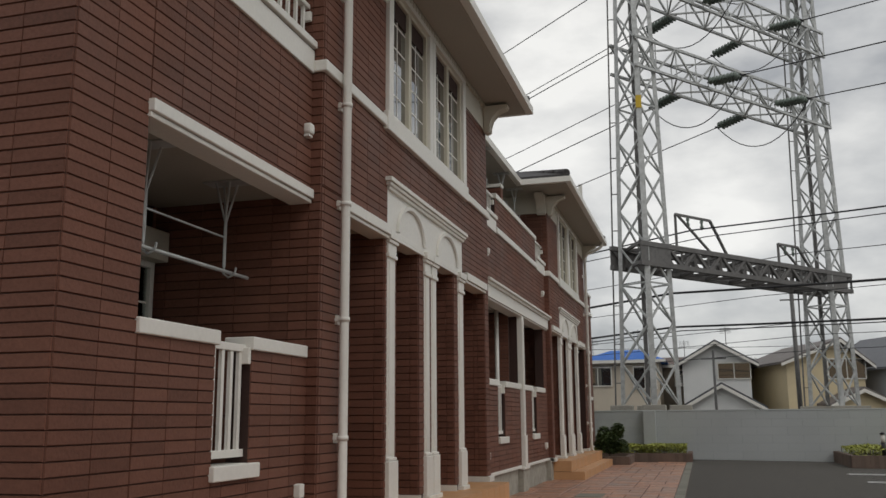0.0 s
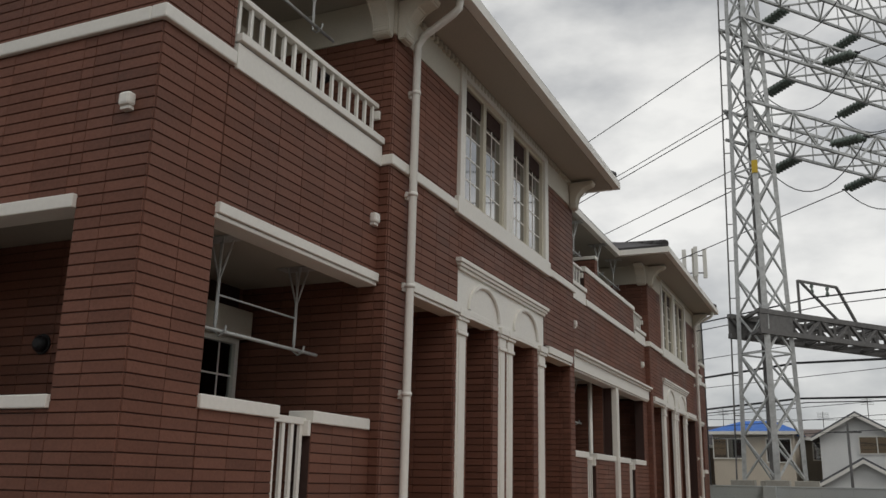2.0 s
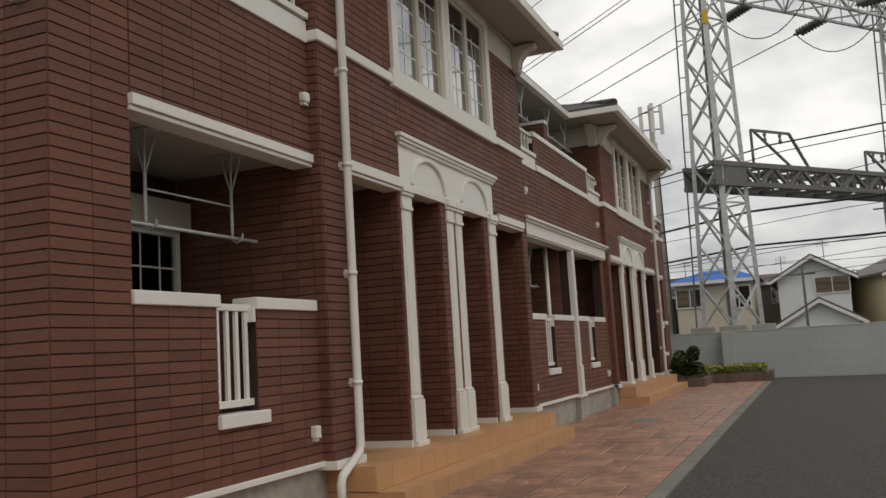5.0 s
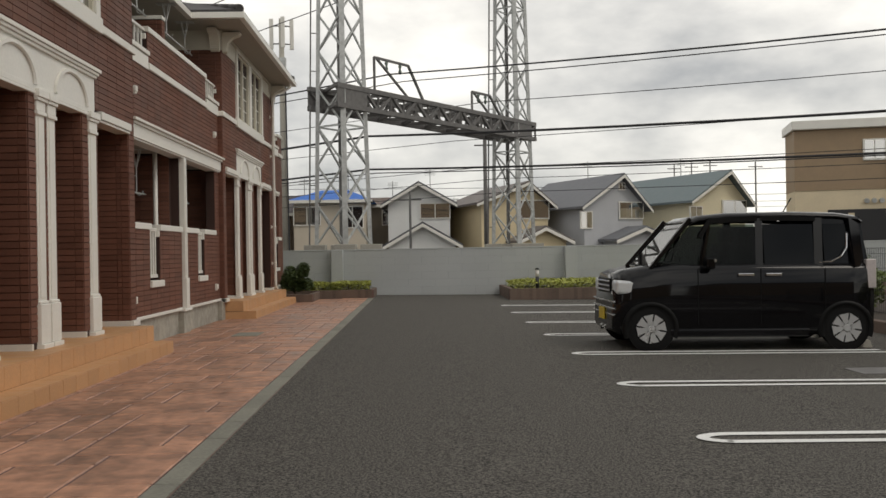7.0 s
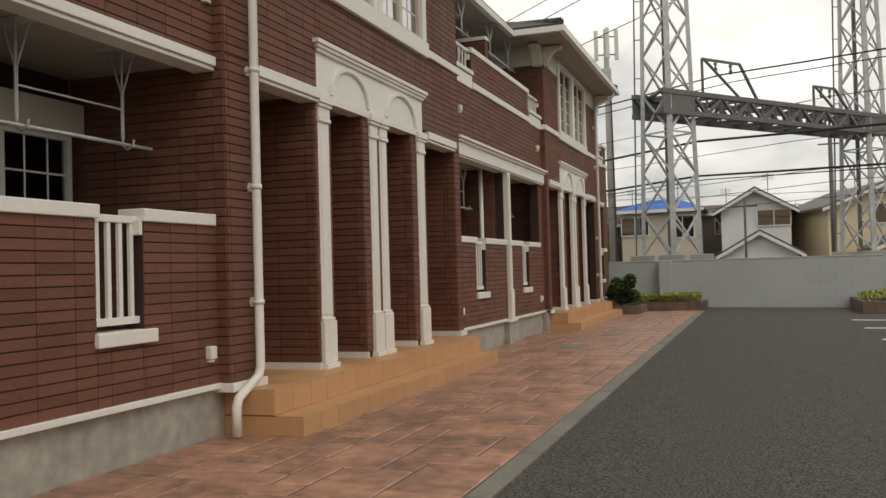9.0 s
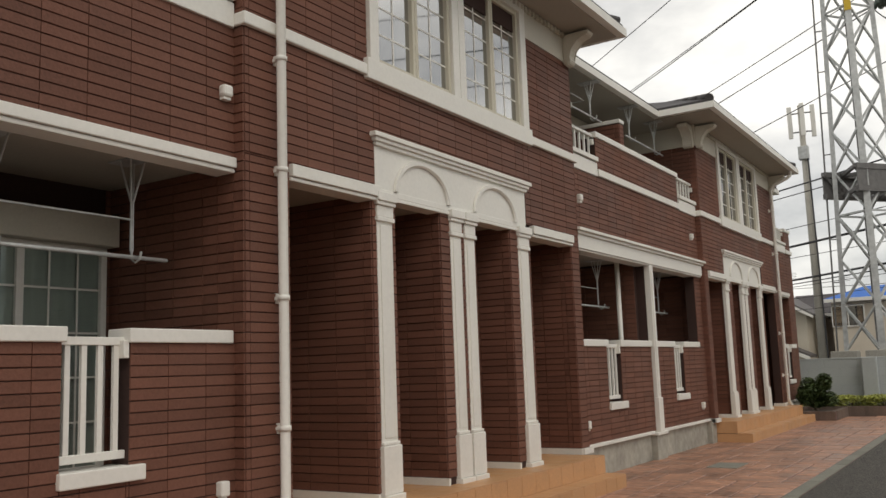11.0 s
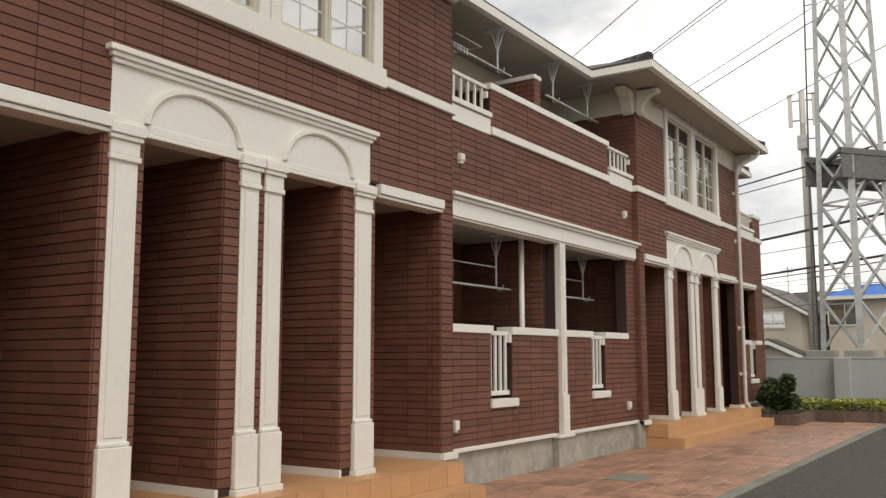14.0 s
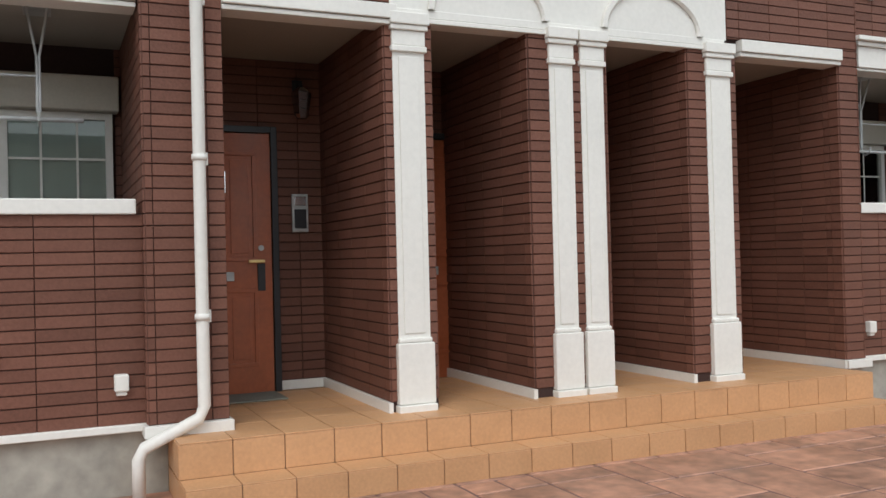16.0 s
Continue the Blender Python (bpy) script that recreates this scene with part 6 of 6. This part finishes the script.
for z in (0.45, 0.53, 0.62):
    cpart("bumper_trim", boxes((-0.028, 0.02, 0.10, CWD - 0.10, z - 0.01, z + 0.01), bevel=0.004), M_CHROME, CAR)
cpart("number_plate", boxes((-0.045, -0.03, 0.58, 0.91, 0.36, 0.52), bevel=0.004), M_PLATE, CAR, "yellow number plate")
for v in (0.085, CWD - 0.165):
    cpart("tail_light", boxes((3.30, 3.415, v - 0.05, v + 0.07, 0.78, 1.16), bevel=0.015), M_TAIL, CAR, "clear upright tail lamp")
b = bmesh.new()
strut(b, car_pt(2.55, 0.75, 1.77), car_pt(2.68, 0.75, 2.0), 0.012)
cpart("aerial", b, M_BLACKP, CAR)
b = bmesh.new()
tube(b, [car_pt(2.74, 0.045, 1.12), car_pt(2.9, 0.045, 1.13), car_pt(3.03, 0.055, 1.20), car_pt(3.10, 0.075, 1.32), car_pt(3.11, 0.10, 1.5)], 0.010, 6)
cpart("window_trim", b, M_CHROME, CAR, "curved chrome rear window trim")

# ---- stamped paving slabs ----
PX0, PX1, PY0, PY1 = -2.95, -0.505, -1.0, 24.95
pave = solid("pavement", boxes((PX0, PX1, -2, PY1, -0.12, 0.0)), M_PAVEJ, "reddish stamped concrete paving along the building", "pavement", kind="structure")
rnd = random.Random(7)
cell = 0.245
nx, ny = 10, int((PY1 - PY0) / cell)
grid = [[False] * (ny + 8) for _ in range(nx)]
shared, far_slabs, count = {}, bmesh.new(), 0
for j in range(ny):
    for i in range(nx):
        if grid[i][j]:
            continue
        opts = [(1, 1), (2, 1), (2, 2), (3, 2), (2, 3), (1, 2), (3, 1)]
        rnd.shuffle(opts)
        for w, h in opts + [(1, 1)]:
            if i + w <= nx and all(not grid[a][c] for a in range(i, i + w) for c in range(j, j + h)):
                break
        for a in range(i, i + w):
            for c in range(j, j + h):
                grid[a][c] = True
        x, y = PX0 + i * cell, PY0 + j * cell
        if count < 300 and y > 3.0:
            key = (w, h, rnd.randrange(3))
            if key not in shared:
                b = bmesh.new()
                g = 0.005
                q = random.Random(str(key))
                lo = [(g, g), (w * cell - g, g), (w * cell - g, h * cell - g), (g, h * cell - g)]
                jit = [(p + q.uniform(-0.004, 0.004), r + q.uniform(-0.004, 0.004)) for p, r in lo]
                v0 = [b.verts.new((p, r, -0.004)) for p, r in lo]
                v1 = [b.verts.new((p + (0.012 if p < 0.1 else -0.012), r + (0.012 if r < 0.1 else -0.012), 0.006 + q.uniform(-0.001, 0.002))) for p, r in jit]
                for k in range(4):
                    b.faces.new((v0[k], v0[(k + 1) % 4], v1[(k + 1) % 4], v1[k]))
                b.faces.new(v1)
                shared[key] = mesh_of("paving_stone", b, M_PAVE)
            o = new("paving_stone", shared[key])
            o.parent, o.location = pave, (x, y, 0)
            count += 1
        else:
            g = 0.005
            v0 = [far_slabs.verts.new((x + p, y + r, -0.004)) for p, r in ((g, g), (w * cell - g, g), (w * cell - g, h * cell - g), (g, h * cell - g))]
            v1 = [far_slabs.verts.new((x + p, y + r, 0.006)) for p, r in ((g + 0.01, g + 0.01), (w * cell - g - 0.01, g + 0.01), (w * cell - g - 0.01, h * cell - g - 0.01), (g + 0.01, h * cell - g - 0.01))]
            for k in range(4):
                far_slabs.faces.new((v0[k], v0[(k + 1) % 4], v1[(k + 1) % 4], v1[k]))
            far_slabs.faces.new(v1)
part("paving_stones", far_slabs, M_PAVE, pave)["kind"] = "stuff"

# ---- brick siding, piece by piece ----
PROUD, RIM, GAP_Z, GAP_U = 0.0095, 0.005, 0.003, 0.0016


def brick_verts(w, h):
    """Outer corners on the wall and inner corners on the face: (u, z, out)."""
    return [(0, 0, -0.002), (w, 0, -0.002), (w, h, -0.002), (0, h, -0.002), (RIM * 0.5, RIM, PROUD), (w - RIM * 0.5, RIM, PROUD), (w - RIM * 0.5, h - RIM * 0.6, PROUD), (RIM * 0.5, h - RIM * 0.6, PROUD)]


B_FACES = ((4, 5, 6, 7), (0, 1, 5, 4), (1, 2, 6, 5), (2, 3, 7, 6), (3, 0, 4, 7))
brick_mesh = {}
for owner, axis, plane, sign, rects, near in BRICKS:
    verts, faces, single = [], [], 0
    if near is None and owner.name in ("wall_fin_south_1", "wall_fin_south_2", "wall_fin_south_3", "wall_fin_south_4", "wall_return_south", "wall_terrace_south_end"):
        near = (-99, 99)
    flip_u = (axis == "x" and sign < 0) or (axis == "y" and sign > 0)

    def spot(u, z, o):
        return (plane + sign * o, u, z) if axis == "x" else (u, plane + sign * o, z)
    for u0, u1, z0, z1 in rects:
        j0, j1 = int((z0 - Z_BASE) / COURSE + 1e-6), int(math.ceil((z1 - Z_BASE) / COURSE - 1e-6))
        origin = Y0 if axis == "x" else WX
        i0, i1 = int(math.floor((u0 - origin) / LONG)), int(math.ceil((u1 - origin) / LONG))
        for j in range(j0, j1):
            a, b_ = max(z0, Z_BASE + j * COURSE) + GAP_Z / 2, min(z1, Z_BASE + (j + 1) * COURSE) - GAP_Z / 2
            if b_ - a < 0.012:
                continue
            for i in range(i0, i1):
                c, d = max(u0, origin + i * LONG) + GAP_U / 2, min(u1, origin + (i + 1) * LONG) - GAP_U / 2
                if d - c < 0.012:
                    continue
                bv = brick_verts(d - c, b_ - a)
                if near and single < 300 and near[0] - 0.01 <= c and d <= near[1] + 0.01:
                    key = (axis, sign, round(d - c, 3), round(b_ - a, 3))
                    if key not in brick_mesh:
                        me = bpy.data.meshes.new("brick")
                        pv = [(sign * o, u, z) if axis == "x" else (u, sign * o, z) for u, z, o in bv]
                        me.from_pydata(pv, [], [f[::-1] if flip_u else f for f in B_FACES])
                        me.materials.append(M_BRICK)
                        brick_mesh[key] = me
                    o = new("brick", brick_mesh[key])
                    o.parent = owner
                    o.location = spot(c, a, random.uniform(-0.001, 0.001))
                    single += 1
                else:
                    n0 = len(verts)
                    verts += [spot(c + u, a + z, o) for u, z, o in bv]
                    faces += [tuple(n0 + k for k in (f[::-1] if flip_u else f)) for f in B_FACES]
    if faces:
        me = bpy.data.meshes.new("bricks")
        me.from_pydata(verts, [], faces)
        me.materials.append(M_BRICK)
        o = new("bricks", me)
        o.parent = owner
        o["kind"] = "stuff"
